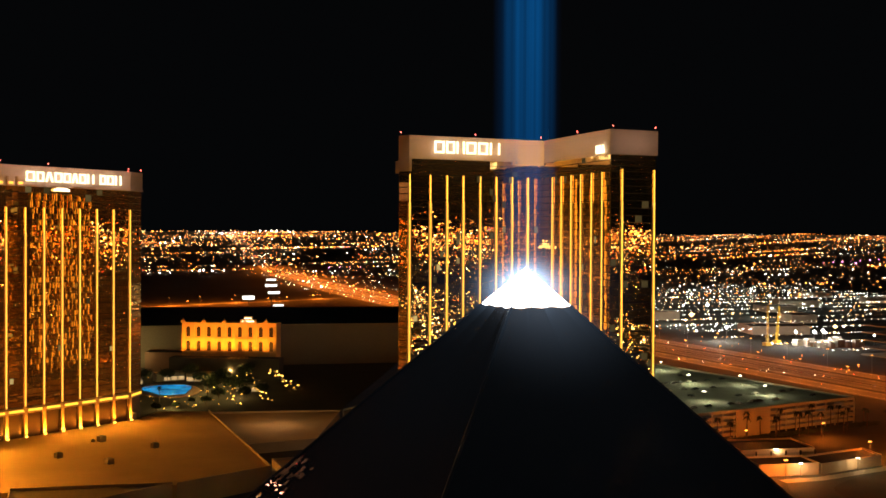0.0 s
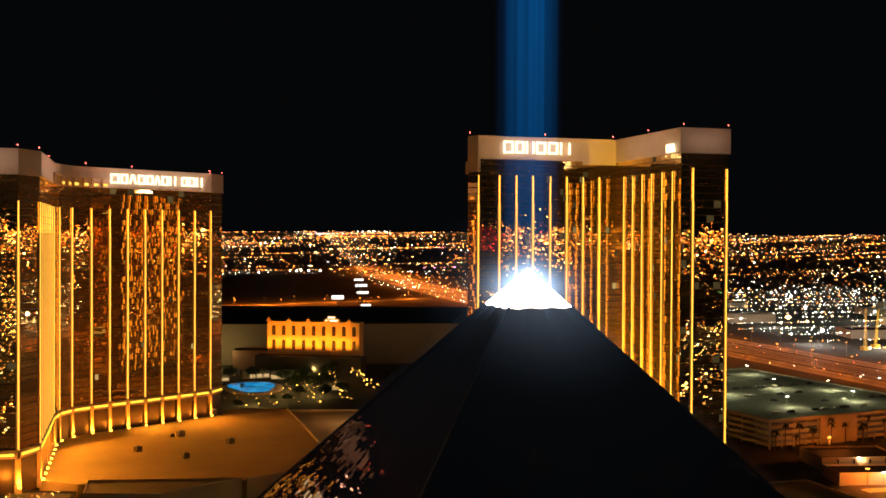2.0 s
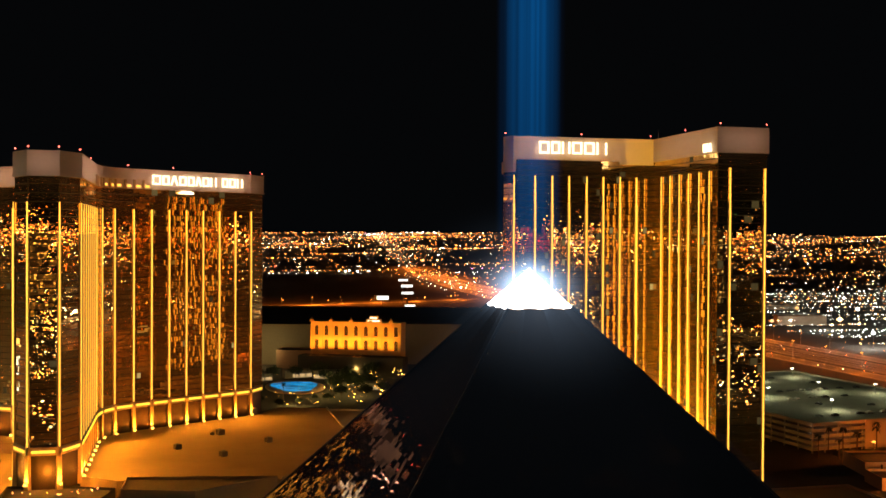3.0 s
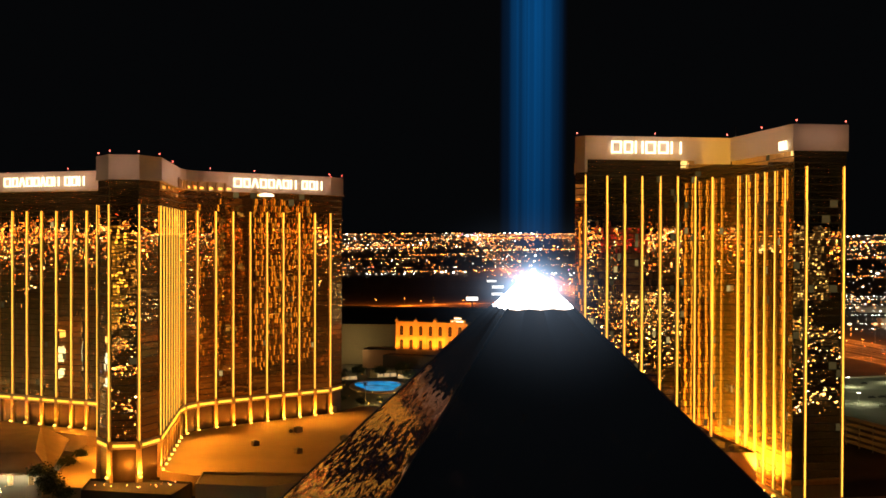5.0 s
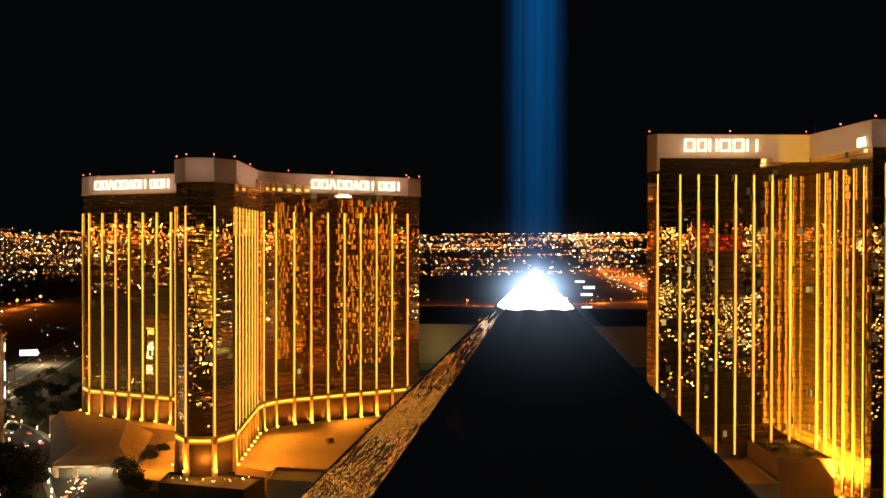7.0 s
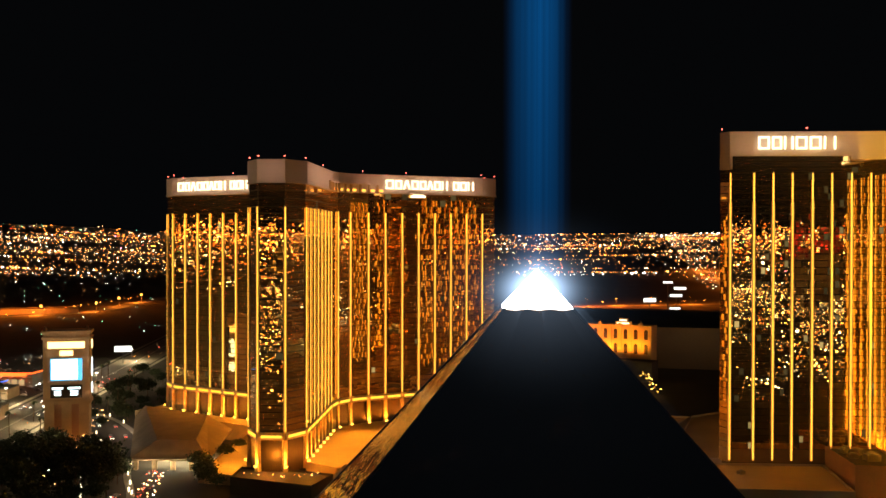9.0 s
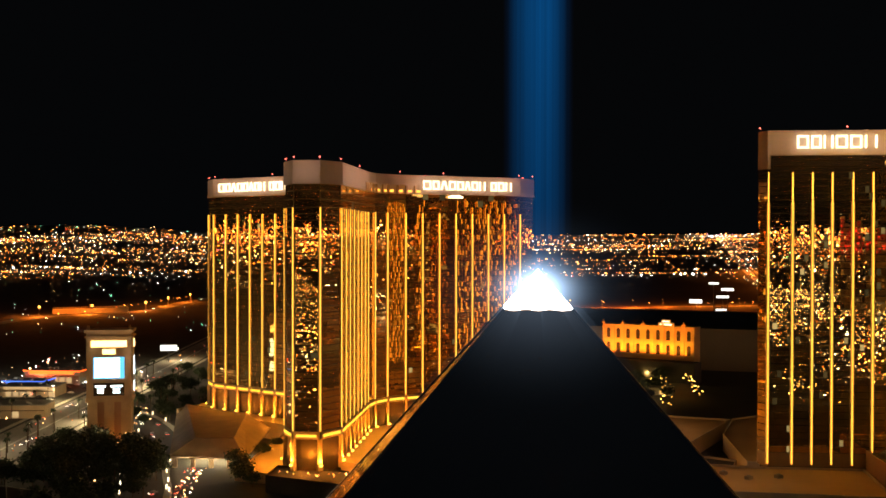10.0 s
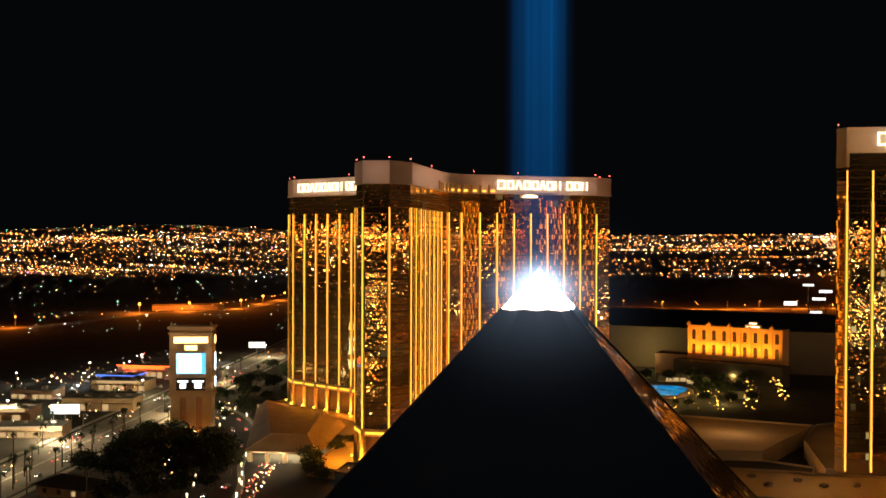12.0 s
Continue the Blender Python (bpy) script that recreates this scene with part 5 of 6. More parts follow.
# ---- trees ----
def broad_tree(x, y, high, wide, seed, z=0.0):
    rr = random.Random(seed)
    tree = empty("tree", (x, y, z), "dense dark broad-leaved tree in the garden", "tree", "garden trees", rr.uniform(0, 360))
    bm = bmesh.new()
    tube(bm, (0, 0, 0), (0.2, 0, high * 0.45), 0.35, 0.2)
    limbs = []
    for k in range(6):
        a = k * 1.05 + rr.uniform(-0.3, 0.3)
        e = Vector((math.cos(a) * wide * 0.55, math.sin(a) * wide * 0.55, high * rr.uniform(0.6, 0.85)))
        tube(bm, (0.1, 0, high * rr.uniform(0.3, 0.45)), e, 0.16, 0.05, 4)
        limbs.append(e)
    part("trunk", bm, M_BARK, tree)
    limbs.append(Vector((0, 0, high * 0.9)))
    bm = bmesh.new()
    for k in range(1100):
        c = rr.choice(limbs)
        p = c + Vector((rr.gauss(0, wide * 0.24), rr.gauss(0, wide * 0.24), rr.gauss(0, high * 0.12)))
        n = Vector((rr.gauss(0, 1), rr.gauss(0, 1), rr.gauss(0, 1))).normalized()
        u = n.orthogonal().normalized() * rr.uniform(0.4, 1.1)
        v = n.cross(u) * 0.6
        quad(bm, [p - u - v, p + u * 0.3 - v, p + u + v, p - u * 0.3 + v])
    part("crown", bm, M_LEAF, tree)
    return tree


def palm(x, y, high, seed, z=0.0):
    rr = random.Random(seed)
    tree = empty("palm_tree", (x, y, z), "slender fan palm with a drooping crown", "palm tree", "palms", rr.uniform(0, 360))
    bm = bmesh.new()
    tube(bm, (0, 0, 0), (0.3, 0, high), 0.32, 0.2)
    part("trunk", bm, M_BARK, tree)
    bm = bmesh.new()
    for k in range(22):
        a, up = rr.uniform(0, math.tau), rr.uniform(-0.7, 0.9)
        d = Vector((math.cos(a), math.sin(a), 0))
        w = Vector((-d.y, d.x, 0)) * 0.45
        p = [Vector((0.3, 0, high)) + d * s * 2.6 + Vector((0, 0, up * s * 2.0 - s * s * 1.5)) for s in (0.05, 0.5, 1.0)]
        quad(bm, [p[0] - w * 0.3, p[0] + w * 0.3, p[1] + w, p[1] - w])
        quad(bm, [p[1] - w, p[1] + w, p[2] + w * 0.2, p[2] - w * 0.2])
    part("crown", bm, M_LEAF, tree)
    return tree


first = broad_tree(-150, 452, 15, 9, 1)
second = broad_tree(-120, 468, 13, 8, 2)
k = 0
for x, y, s in ((-158, 440, 1.0), (-145, 438, 1.1), (-138, 462, 0.9), (-160, 470, 1.1), (-150, 482, 1.0), (-175, 500, 0.8), (-166, 515, 0.8), (-113, 456, 0.9), (-126, 455, 1.0), (-108, 448, 0.8), (-132, 480, 0.9), (-125, 430, 0.9), (-140, 420, 1.0), (-155, 424, 0.9), (-76, 470, 0.7), (-70, 455, 0.7), (-66, 445, 0.6),
                (-132, 412, 1.0), (-118, 440, 0.8), (-140, 447, 1.1), (-152, 465, 1.1), (-128, 442, 0.9), (-183, 515, 0.7), (-186, 498, 0.7), (-136, 500, 0.6), (-150, 520, 0.6), (-160, 600, 0.7), (-170, 620, 0.7), (-195, 640, 0.7), (-185, 660, 0.8), (-200, 690, 0.8), (-205, 720, 0.8), (-180, 700, 0.8), (-60, 440, 0.5), (-72, 500, 0.5), (-70, 520, 0.5),
                (-124, 396, 0.9), (-112, 402, 0.8), (-116, 386, 0.8), (-132, 380, 0.9), (-168, 452, 0.9), (-172, 470, 0.9), (-162, 488, 0.8), (-176, 436, 0.8), (-168, 424, 0.8), (-106, 416, 0.6), (-110, 432, 0.6),
                (-176, 566, 0.5), (-190, 580, 0.5), (-168, 584, 0.45), (-182, 604, 0.5), (-196, 616, 0.5), (-176, 636, 0.5), (-158, 632, 0.5), (-148, 618, 0.45), (-168, 656, 0.55), (-150, 650, 0.5), (-186, 680, 0.5), (-164, 684, 0.55), (-202, 660, 0.45), (-196, 730, 0.6), (-212, 752, 0.6), (-188, 758, 0.6), (-204, 790, 0.6), (-222, 812, 0.6), (-172, 730, 0.55), (-156, 708, 0.5),
                (66, 690, 0.4), (112, 690, 0.4), (124, 712, 0.6), (66, 740, 0.6), (124, 742, 0.8), (138, 735, 0.8), (132, 764, 0.9), (150, 750, 0.7), (122, 786, 0.7), (68, 776, 0.7), (140, 790, 0.8), (160, 800, 0.8), (92, 684, 0.3), (140, 705, 0.6), (104, 700, 0.3), (78, 672, 0.4), (155, 720, 0.6), (120, 812, 0.8), (150, 828, 0.8), (84, 806, 0.7), (102, 812, 0.7)):
    c = copy_thing((first, second)[k % 2], pose(x, y, 0, 0, 0, k * 47))
    c.scale = (s, s, s * 0.95)
    k += 1
p1 = palm(352, 466, 14, 5)
for i, (x, y) in enumerate(((362, 468), (372, 466), (384, 470), (398, 473), (404, 478), (412, 474), (425, 478), (433, 484), (445, 482), (455, 487), (468, 480), (420, 462), (440, 466), (476, 470), (-196, 410), (-200, 424), (-204, 436), (-190, 400), (-212, 560), (-214, 545), (-208, 500), (82, 690), (120, 752), (120, 733), (72, 764), (-118, 425), (-95, 400), (-240, 500), (-244, 520), (-248, 545), (-250, 565), (-254, 590), (-258, 615), (-264, 640), (-268, 665), (-216, 600), (-220, 625), (-224, 650), (-228, 680), (-232, 710), (-236, 740), (-240, 770), (-246, 800), (-222, 470), (-226, 440), (-180, 395), (-186, 385), (-194, 446), (-196, 458), (-199, 472), (-201, 486), (-203, 512), (-189, 432), (-192, 416), (-226, 455), (-229, 485), (-232, 530), (-206, 528), (-197, 500), (-185, 448), (-192, 556), (-196, 570), (-200, 588), (-204, 606), (-206, 632), (-208, 655), (-186, 618), (-174, 610), (-166, 618), (-158, 600), (-150, 634), (-182, 648), (-192, 700), (-198, 712), (-206, 738), (-214, 770), (-220, 792), (-206, 676), (-242, 690), (-250, 720), (-254, 748), (-258, 780), (356, 460), (390, 464), (408, 466), (450, 474), (462, 471), (378, 474), (418, 470), (335, 462), (342, 455), (346, 470))):
    c = copy_thing(p1, pose(x, y, 0, 0, 0, i * 71))
    c.scale = (1, 1, 0.75 + 0.3 * ((i * 37) % 10) / 10)


# ---- cars ----
def car(paint, label, lights):
    ob = empty("car", (0, 0, 0), label, "car", "parked and queuing cars")
    bm = bmesh.new()
    box(bm, -0.9, 0.9, -2.2, 2.2, 0.35, 0.95)
    lo, hi = [(-0.85, -1.5), (0.85, -1.5), (0.85, 1.2), (-0.85, 1.2)], [(-0.7, -1.0), (0.7, -1.0), (0.7, 0.7), (-0.7, 0.7)]
    a, b = [bm.verts.new((x, y, 0.95)) for x, y in lo], [bm.verts.new((x, y, 1.5)) for x, y in hi]
    for i in range(4):
        bm.faces.new((a[i], a[(i + 1) % 4], b[(i + 1) % 4], b[i]))
    bm.faces.new(b)
    part("body", bm, paint, ob)
    for x in (-0.85, 0.85):
        for y in (-1.4, 1.4):
            bm = bmesh.new()
            tube(bm, (x - 0.1, y, 0.33), (x + 0.1, y, 0.33), 0.33, 0.33, 10)
            part("wheel", bm, M_FRAME, ob)
    if lights:
        for x in (-0.6, 0.6):
            bm = bmesh.new()
            box(bm, x - 0.25, x + 0.25, 2.2, 2.3, 0.6, 0.85)
            part("headlight", bm, M_HEAD, ob, "lit headlight")
            bm = bmesh.new()
            box(bm, x - 0.25, x + 0.25, -2.3, -2.2, 0.6, 0.85)
            part("tail_light", bm, M_BEACON, ob, "lit red tail light")
    return ob


dark_car = car(surface("dark_car_paint", (0.04, 0.04, 0.05), 0.3, 0.3), "dark saloon car standing in a lit car park", False)
pale_car = car(surface("pale_car_paint", (0.6, 0.6, 0.6), 0.3, 0.3), "pale saloon car standing in a lit car park", False)
busy_car = car(surface("grey_car_paint", (0.2, 0.2, 0.22), 0.3, 0.3), "grey car with lights on in the driveway", True)
dark_car.matrix_world = pose(380, 530, 15.03, 0, 0, 10)
pale_car.matrix_world = pose(392, 555, 15.03, 0, 0, 80)
rc = random.Random(8)
for i in range(34):
    s, t = rc.uniform(0.06, 0.94), rc.choice((0.1, 0.22, 0.4, 0.55, 0.7, 0.85))
    p = Vector(G[0]).lerp(Vector(G[1]), s).lerp(Vector(G[3]).lerp(Vector(G[2]), s), t)
    copy_thing((dark_car, pale_car)[i % 3 == 0], pose(p.x, p.y, 15.03, 0, 0, 98 + rc.choice((0, 180))))
for i in range(54):
    # rows of parked cars on the lots west of the boulevard
    row = i % 6
    x, y = -268 - row * 14 + rc.uniform(-1, 1), 628 + (i // 6) * 23 + rc.uniform(-7, 7)
    copy_thing((dark_car, pale_car)[rc.random() < 0.5], pose(x, y, 0.03, 0, 0, 80 + rc.uniform(-6, 6)))
busy_car.matrix_world = pose(-100, 424, 0.06, 0, 0, 160)
for i in range(52):
    line = DRIVE if i < 14 else STRIP
    j = rc.randrange(0, len(line) - 1) if i < 14 else rc.randrange(9, 24)
    d = (line[j + 1] - line[j])
    p = line[j].lerp(line[j + 1], rc.random()) + Vector((d.y, -d.x)).normalized() * rc.choice((-4, 3.5) if i < 14 else (-12, -7, 7, 12))
    copy_thing(busy_car, pose(p.x, p.y, 0.06, 0, 0, math.degrees(math.atan2(-d.x, d.y)) + (180 if rc.random() < 0.5 else 0)))


# ---- the lights of the city, as far as the hills ----
rng = np.random.default_rng(11)
DIAMOND_V = np.array([(1, 0, 0), (0, 1, 0), (-1, 0, 0), (0, -1, 0), (0, 0, 1), (0, 0, -1)], float)
DIAMOND_F = np.array([(0, 1, 4), (1, 2, 4), (2, 3, 4), (3, 0, 4), (1, 0, 5), (2, 1, 5), (3, 2, 5), (0, 3, 5)])


def light_field(name, places, radii, mat, label):
    places, radii = np.asarray(places, float), np.asarray(radii, float)
    stretch = np.ones((len(places), 1, 3)) * np.array((1.3, 1.0, 0.85))
    v = (places[:, None, :] + DIAMOND_V[None] * radii[:, None, None] * stretch).reshape(-1, 3)
    f = (DIAMOND_F[None] + 6 * np.arange(len(places))[:, None, None]).reshape(-1, 3)
    me = bpy.data.meshes.new(name)
    me.vertices.add(len(v))
    me.vertices.foreach_set("co", v.ravel())
    me.loops.add(f.size)
    me.loops.foreach_set("vertex_index", f.ravel())
    me.polygons.add(len(f))
    me.polygons.foreach_set("loop_start", np.arange(0, f.size, 3))
    me.update(calc_edges=True)
    me.materials.append(mat)
    tagged(new(name, me), label, "city lights", kind="stuff")


def reach(dip):
    """How far off the ground lies that is seen so many thousandths below the level."""
    lo_r, hi_r = 300.0, 4700.0
    for _ in range(30):
        r = (lo_r + hi_r) / 2
        k = min(1.0, max(0.0, (r - 2900) / 1850))
        if (112.8 - 121 * k ** 1.15) / r * 1000 > dip:
            lo_r = r
        else:
            hi_r = r
    return lo_r


REACH = np.array([reach(d) for d in np.linspace(-1.5, 160, 324)])


def dark(x, y):
    """Ground that carries no lights of its own."""
    r, az = math.hypot(x - MID.x, y), math.degrees(math.atan2(x - MID.x, y))
    if -380 < x < 560 and -60 < y < 1180:
        return 1.0
    if 60 < x < 520 and 1180 <= y < 1660:
        return 0.97
    if -60 < x < 500 + (y - 1660) * 0.03 and 1660 <= y < 2850:
        return 1.0
    if az < -14 and az > -75 and r > 850 and r < 2700:
        return 0.985
    if abs(x - 600) < 75 and 300 < y < 1600:
        return 1.0
    return 0.0


fields = {"flood": [], "sodium": [], "warm": [], "white": [], "green": [], "red": [], "pink": [], "amber": []}
KINDS = ["sodium", "warm", "white", "green", "red", "pink"]
for i in range(90000):
    az = rng.uniform(-180, 180)
    seen = -42 < az < 54
    dip = (rng.gamma(1.15, 17.0) if rng.random() < 0.75 else rng.gamma(1.0, 7.0)) - 1.0
    if seen and rng.random() < 0.2:
        dip = rng.uniform(-1, 37)
    if dip > 155:
        continue
    r = float(np.interp(dip, np.linspace(-1.5, 160, 324), REACH)) * rng.uniform(0.985, 1.015)
    x, y = MID.x + r * math.sin(radians(az)), MID.y + r * math.cos(radians(az))
    if seen and r > 1000 and rng.random() < 0.8:
        pitch = 88 if r < 2600 else 150
        y = round(y / pitch) * pitch + rng.normal(0, 4)
        r = math.hypot(x - MID.x, y - MID.y)
    if r > 4740 or rng.random() < dark(x, y):
        continue
    patch = noise.noise(Vector((x * 0.0016, y * 0.0045, 0.0))) + 0.5 * noise.noise(Vector((x * 0.006, y * 0.012, 5.0)))
    if seen and rng.random() > 0.02 + 0.6 * patch:
        continue
    warmth = 1.3 * noise.noise(Vector((x * 0.0014 + 9, y * 0.0045, 3.0)))
    far = min(1.0, max(0.0, (r - 1500) / 2200))
    p = np.array([0.35 + 0.6 * far + warmth * 0.7, 0.3, 0.34 - 0.25 * far - 0.45 * warmth, 0.012, 0.03, 0.01]).clip(0.005, 2)
    kind = KINDS[int(rng.choice(6, p=p / p.sum()))]
    size = (0.00042 - 0.00008 * far) * rng.lognormal(0, 0.5) if seen else 0.00044 * (1 + 500 / r) * rng.lognormal(0, 0.4)
    # brighter lamps out of view, added to sparkle in the towers' glass
    if not seen and kind in ("sodium", "warm") and rng.random() < (0.25 if r > 1800 else 0.7):
        kind = "flood"
    z = lie(x, y) + rng.uniform(5.5, 6.5) + (0 if seen else rng.exponential(20))
    fields[kind].append((x, y, z, r * size))
    if seen and rng.random() < 0.5:
        # a run of like lamps along the same street
        step = rng.uniform(18, 45)
        for q in range(1, int(rng.integers(2, 9))):
            fields[kind].append((x + q * step, y + rng.normal(0, 2), lie(x + q * step, y) + z - lie(x, y), r * size * rng.uniform(0.7, 1.0)))
# lit lots and drives of the northern resorts, out of view, for reflections
for i in range(52000):
    x, y = rng.uniform(-560, 700), rng.uniform(-1500, 340)
    if y > 200 and x > 150:
        continue
    if rng.random() > 0.5 + 1.6 * noise.noise(Vector((x * 0.012, y * 0.012, 7.0))):
        continue
    if abs(x - 69) + abs(y - 132) < 200:
        continue
    fields[("flood", "warm", "sodium", "white")[int(rng.choice(4, p=(0.5, 0.15, 0.15, 0.2)))]].append((x, y, rng.uniform(2, 12), 0.46 * rng.lognormal(0, 0.4)))
# street rows: lamps in line on the valley's grid
for k in range(-11, 12):
    for axis in (0, 1):
        at = k * 410 + rng.uniform(-60, 60)
        step = 46
        for s in np.arange(-4700, 4700, step):
            x, y = (s, at) if axis == 0 else (at, s)
            r = math.hypot(x - MID.x, y)
            if r > 4720 or r < 900 or rng.random() < max(dark(x, y), 0.25):
                continue
            fields["sodium" if (k * 7 + axis) % 3 else "warm"].append((x + rng.uniform(-4, 4), y + rng.uniform(-4, 4), lie(x, y) + 9, r * 0.00036 * rng.lognormal(0, 0.25)))
# traffic and lamps on the freeway, the boulevard and the back road
for line, wide, count, lift in ((FREEWAY, 100, 620, 1), (STRIP, 26, 120, 1), (FREEWAY, 130, 260, 11), (spline([(100, 1690), (250, 1640), (390, 1690), (520, 1780)], 6), 10, 16, 9), (spline([(-700, 1120), (-600, 1290), (-560, 1420), (-545, 1745)], 6), 20, 24, 9)):
    for i in range(count):
        t = rng.uniform(0, 1) ** (1 if wide < 40 else 1.15) * (len(line) - 1.001)
        j = int(t)
        d = line[j + 1] - line[j]
        p = line[j] + d * (t - j) + Vector((d.y, -d.x)).normalized() * rng.uniform(-wide / 2, wide / 2)
        if p.y < 250 and wide > 40:
            continue
        r = math.hypot(p.x - MID.x, p.y)
        kind = "sodium" if lift > 5 else ("white", "warm", "red", "sodium")[int(rng.integers(0, 4))]
        fields[kind].append((p.x, p.y, lie(p.x, p.y) + lift, max(0.4, r * (0.0005 if lift > 5 else 0.00034))))
# fine far lights, row upon row up the valley's rim
def carpet(count, az0, az1, dip0, dip1, size, shares, pitch):
    az, dip = rng.uniform(az0, az1, count), rng.uniform(dip0, dip1, count)
    r = np.interp(dip, np.linspace(-1.5, 160, 324), REACH)
    x, y = MID.x + r * np.sin(np.radians(az)), r * np.cos(np.radians(az))
    y = np.round(y / pitch) * pitch + rng.normal(0, 2.5, count)
    lit = 0.5 + 0.5 * np.sin(x * 0.0042 + 2.5 * np.sin(y * 0.0031)) * np.sin(y * 0.0125 + 1.3 * np.sin(x * 0.002))
    keep = (rng.uniform(0, 1, count) < 0.10 + 0.9 * lit ** 2) & (np.hypot(x - MID.x, y) < 4740)
    for px_, py_ in zip(x[keep], y[keep]):
        if rng.random() < dark(px_, py_):
            continue
        rr_ = math.hypot(px_ - MID.x, py_)
        h = lie(px_, py_)
        kind = "green" if h > 128 and rng.random() < 0.25 else ("sodium", "warm", "white")[int(rng.choice(3, p=shares))]
        fields[kind].append((px_, py_, h + 6, rr_ * size * rng.lognormal(0, 0.35)))


carpet(5000, -42, 54, -1.0, 38, 0.00033, (0.45, 0.35, 0.20), 130)
carpet(9500, -42, 54, -1.0, 13, 0.00029, (0.55, 0.35, 0.10), 44)
carpet(7000, -42, -8, 8, 38, 0.00031, (0.5, 0.4, 0.1), 60)
carpet(3600, 22, 54, 30, 105, 0.00038, (0.2, 0.35, 0.45), 70)
carpet(1500, -2, 24, 36, 70, 0.00034, (0.3, 0.3, 0.4), 80)
# lit yards and lots beyond the freeway
for x0, y0, n, gap, kind, size in ((690, 1010, 14, 9, "white", 0.55), (720, 1035, 10, 11, "white", 0.7), (830, 1270, 16, 12, "white", 0.8), (1000, 1330, 14, 14, "white", 0.9), (900, 1450, 20, 15, "warm", 0.9), (1080, 1500, 16, 13, "white", 0.8), (760, 1560, 26, 16, "sodium", 1.2), (900, 1640, 30, 18, "sodium", 1.3), (820, 1720, 34, 16, "sodium", 1.2), (1250, 1450, 14, 14, "white", 1.0), (1300, 1250, 12, 13, "white", 0.9), (1150, 1180, 12, 12, "sodium", 1.0), (960, 1110, 10, 10, "warm", 0.7)):
    for q in range(n):
        fields[kind].append((x0 + q * gap + rng.normal(0, 1.5), y0 - q * gap * 0.3 + rng.normal(0, 3), rng.uniform(5, 9), size * rng.uniform(0.7, 1.2)))
for i in range(700):
    x, y = rng.uniform(690, 1500), rng.uniform(720, 1800)
    y = round(y / 70) * 70
    for q in range(int(rng.integers(1, 9))):
        fields[("white", "white", "warm")[int(rng.integers(0, 3))]].append((x + q * 14, y + rng.normal(0, 2), rng.uniform(5.5, 6.5), 0.26 * rng.lognormal(0, 0.75) + 0.16))
for i in range(620):
    x, y = rng.uniform(1100, 2300), rng.uniform(2250, 2500)
    fields["sodium"].append((x + 300, y + (2300 - x) * 0.25, 8, rng.uniform(0.7, 1.1)))
# headlights and tail lights queuing at the entrance and on the boulevard
for i in range(84):
    s = rng.uniform(0, 1)
    x, y = -80 - 14 * s + rng.normal(0, 1.0) - (i % 2) * 5, 398 + 72 * s + rng.normal(0, 1.5)
    fields[("red", "red", "white", "warm")[int(rng.integers(0, 4))]].append((x, y, 0.8, rng.uniform(0.2, 0.4)))
for i in range(150):
    s = rng.uniform(0, 1)
    x, y = -135 - 55 * s + rng.normal(0, 5), 440 + 190 * s + rng.normal(0, 5)
    fields[("white", "warm", "warm")[int(rng.integers(0, 3))]].append((x, y, rng.uniform(0.8, 3.5), rng.uniform(0.2, 0.5)))
# small lamps on the dark flat roof beside the gold tower
for i in range(22):
    fields["warm"].append((rng.uniform(-48, -14), rng.uniform(430, 444), 7.7, rng.uniform(0.15, 0.28)))
# airfield lamps
for i in range(260):
    az, dip = rng.uniform(-48, -17), rng.uniform(38, 92)
    r = float(np.interp(dip, np.linspace(-1.5, 160, 324), REACH))
    x, y = MID.x + r * math.sin(radians(az)), r * math.cos(radians(az))
    fields[("warm", "white", "green")[int(rng.integers(0, 3))]].append((x, y, 1.5, r * 0.00034))
# garden and terrace lamps
for i in range(150):
    x, y = rng.uniform(70, 160), rng.uniform(670, 810)
    if math.hypot((x - 97) / 24, (y - 764) / 44) > 1:
        fields["amber"].append((x, y, rng.uniform(1, 5), rng.uniform(0.2, 0.45)))
for i in range(16):
    s = i / 15
    for q in range(3):
        fields["amber"].append((181 - 6 * s + rng.normal(0, 1.5), 880 - 180 * s + rng.normal(0, 3), rng.uniform(5, 9), 0.5))
        fields["amber"].append((168 - 20 * s + rng.normal(0, 2), 860 - 175 * s + rng.normal(0, 4), rng.uniform(3, 7), 0.4))
for i in range(420):
    x, y = rng.uniform(-380, -225), rng.uniform(440, 900)
    if x > -226 - (y - 406) * 0.112:
        continue
    fields[("warm", "white", "warm", "warm", "red")[int(rng.integers(0, 5))]].append((x, y, rng.uniform(2, 7), 0.25 * rng.lognormal(0, 0.5)))


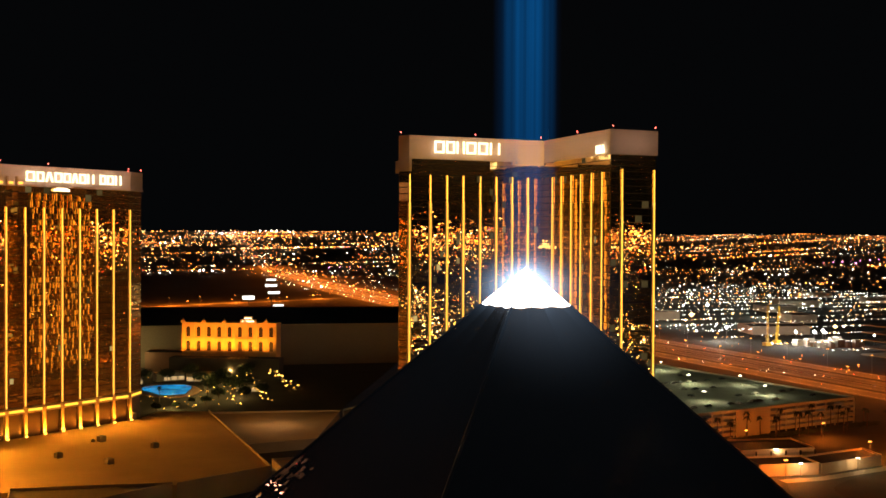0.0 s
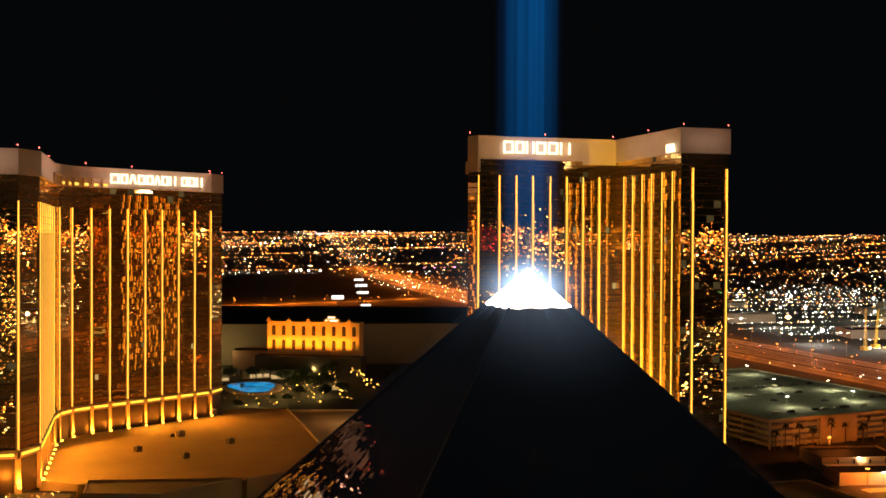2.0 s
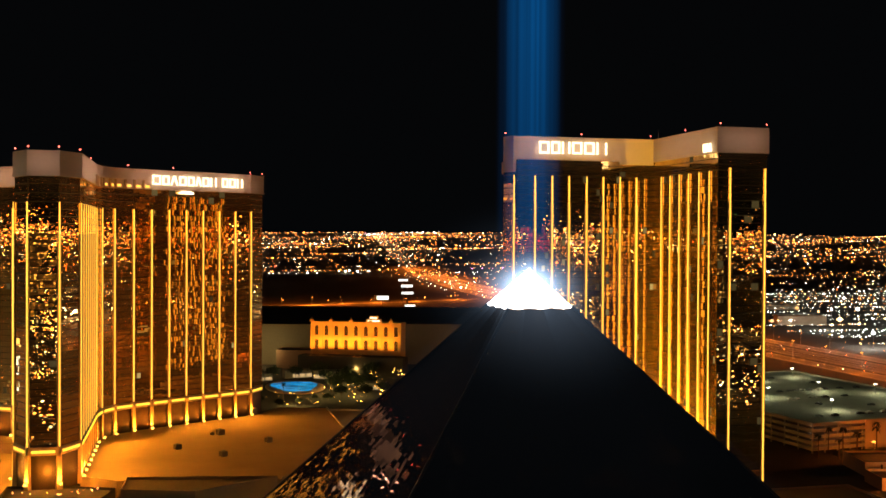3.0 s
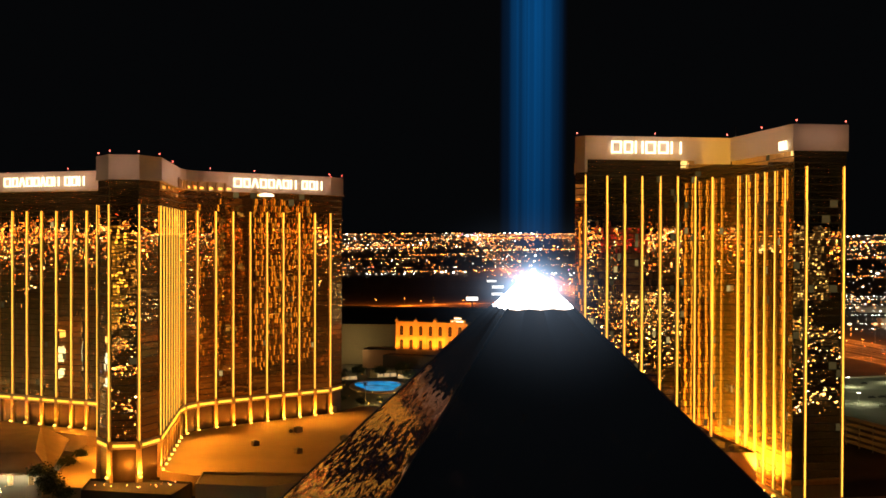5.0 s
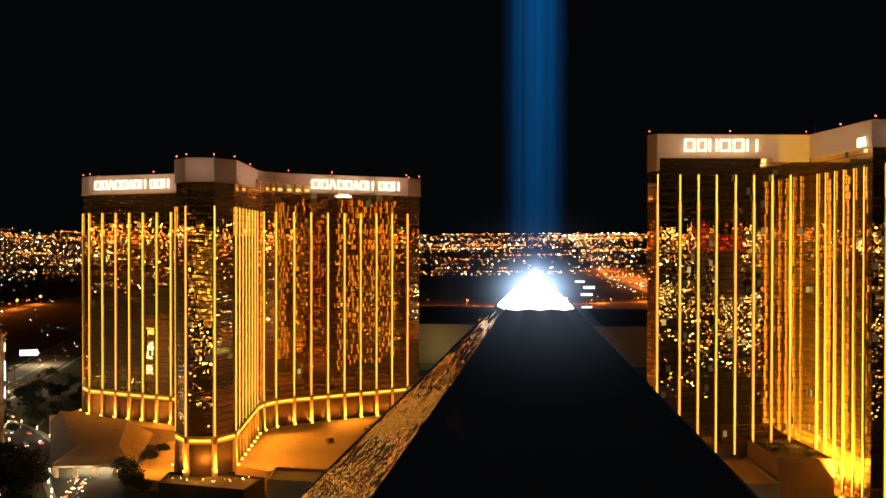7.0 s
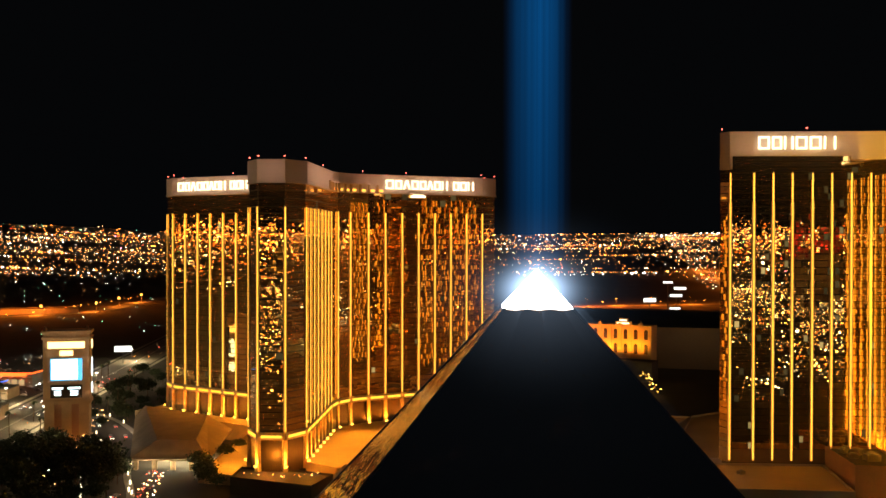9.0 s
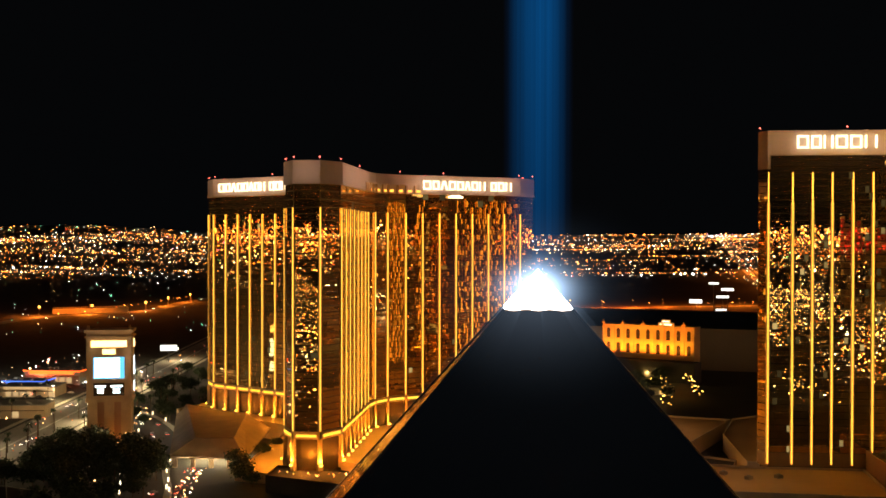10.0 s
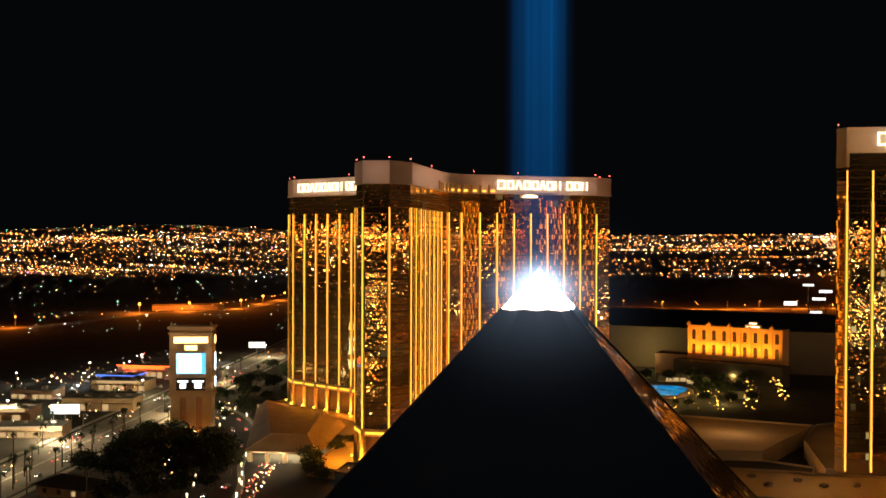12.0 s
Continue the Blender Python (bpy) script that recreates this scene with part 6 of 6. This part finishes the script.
# ---- lit hotels out of view to the north, placed for the towers' mirror glass to reflect ----
def far_hotel(x, y, wide, deep, high, turn, colour, strength, label, fill=0.5, low=3.0):
    ob = empty("far_hotel", (x, y, lie(x, y)), label, "hotel", "hotels to the north", turn)
    bm = bmesh.new()
    box(bm, -wide / 2, wide / 2, -deep / 2, deep / 2, 0, high)
    part("wall", bm, M_WALL, ob)
    bm = bmesh.new()
    for side, span, off in ((1, wide, deep), (-1, wide, deep)):
        n = int(span / 5)
        for i in range(n):
            for j in range(int((high - low) / 4.5)):
                if rc.random() < fill:
                    u, z = -span / 2 + (i + 0.5) * span / n, low + j * 4.5
                    o = side * (off / 2 + 0.15)
                    quad(bm, [(u - 1.6, o, z), (u + 1.6, o, z), (u + 1.6, o, z + 2.6), (u - 1.6, o, z + 2.6)])
    tagged(part("lit_windows", bm, glowing("lit_windows", colour, strength, 0.8, False), ob), kind="stuff")


far_hotel(590, -760, 44, 24, 126, 18, (1.0, 0.05, 0.03), 1.0, "broad hotel floodlit deep red", 0.95, 92)
far_hotel(545, -760, 22, 24, 140, 18, (1.0, 0.05, 0.03), 1.0, "slim hotel tower floodlit deep red", 0.95, 84)
# added out of view to put a golden patch in the gold tower's glass
far_hotel(432, 344, 30, 18, 112, 58.5, (1.0, 0.62, 0.07), 1.3, "unseen block with a glowing golden top, mirrored in the tower's glass", 0.97, 74)
far_hotel(330, -620, 70, 30, 120, 10, (1.0, 0.62, 0.15), 1.6, "hotel slab with rows of golden windows", 0.6)
# added out of view for the golden column in the gold tower's end glass
far_hotel(-195, -450, 30, 30, 128, -8, (1.0, 0.56, 0.10), 1.9, "unseen slab of glowing golden windows, mirrored in the tower's end glass", 0.93)
far_hotel(160, -950, 80, 40, 140, 0, (1.0, 0.72, 0.25), 1.8, "hotel slab with rows of golden windows", 0.7)
far_hotel(-260, -900, 110, 40, 110, -20, (1.0, 0.55, 0.15), 1.6, "hotel slab with rows of amber windows", 0.6)
far_hotel(-420, -480, 120, 40, 90, -30, (1.0, 0.62, 0.2), 1.4, "hotel slab with rows of amber windows", 0.5)
far_hotel(420, -1300, 120, 40, 150, 12, (1.0, 0.8, 0.4), 1.6, "hotel slab with rows of warm windows", 0.6)
far_hotel(-700, -1200, 140, 50, 140, -35, (1.0, 0.6, 0.2), 1.6, "hotel slab with rows of amber windows", 0.6)
far_hotel(-620, -150, 80, 40, 80, -60, (1.0, 0.62, 0.2), 1.4, "hotel slab with rows of amber windows", 0.5)
far_hotel(900, -900, 90, 40, 130, 40, (1.0, 0.7, 0.3), 1.5, "hotel slab with rows of warm windows", 0.5)
far_hotel(30, -1500, 140, 40, 160, 0, (1.0, 0.85, 0.5), 1.5, "hotel slab with rows of warm windows", 0.6)
LOOKS = {"flood": ((1.0, 0.56, 0.18), 11.0, "extra-bright lights out of view that sparkle in the towers' glass"), "sodium": ((1.0, 0.26, 0.035), 5.0, "orange sodium street lamps of the city"), "warm": ((1.0, 0.52, 0.19), 6.0, "warm window and street lights of the city"), "white": ((0.97, 1.0, 0.86), 8.0, "white lights of the city"),
         "amber": ((1.0, 0.50, 0.08), 4.5, "amber garden and terrace lamps"), "green": ((0.25, 1.0, 0.55), 3.0, "green taxiway and city lights"), "red": ((1.0, 0.12, 0.06), 3.0, "red lights of the city and of traffic"), "pink": ((1.0, 0.25, 0.8), 4.0, "pink and magenta city signs")}
for kind, rows in fields.items():
    colour, strength, label = LOOKS[kind]
    rows = np.array(rows)
    light_field("city_lights", rows[:, :3], rows[:, 3], glowing("light_" + kind, colour, strength, 0.85, False), label)
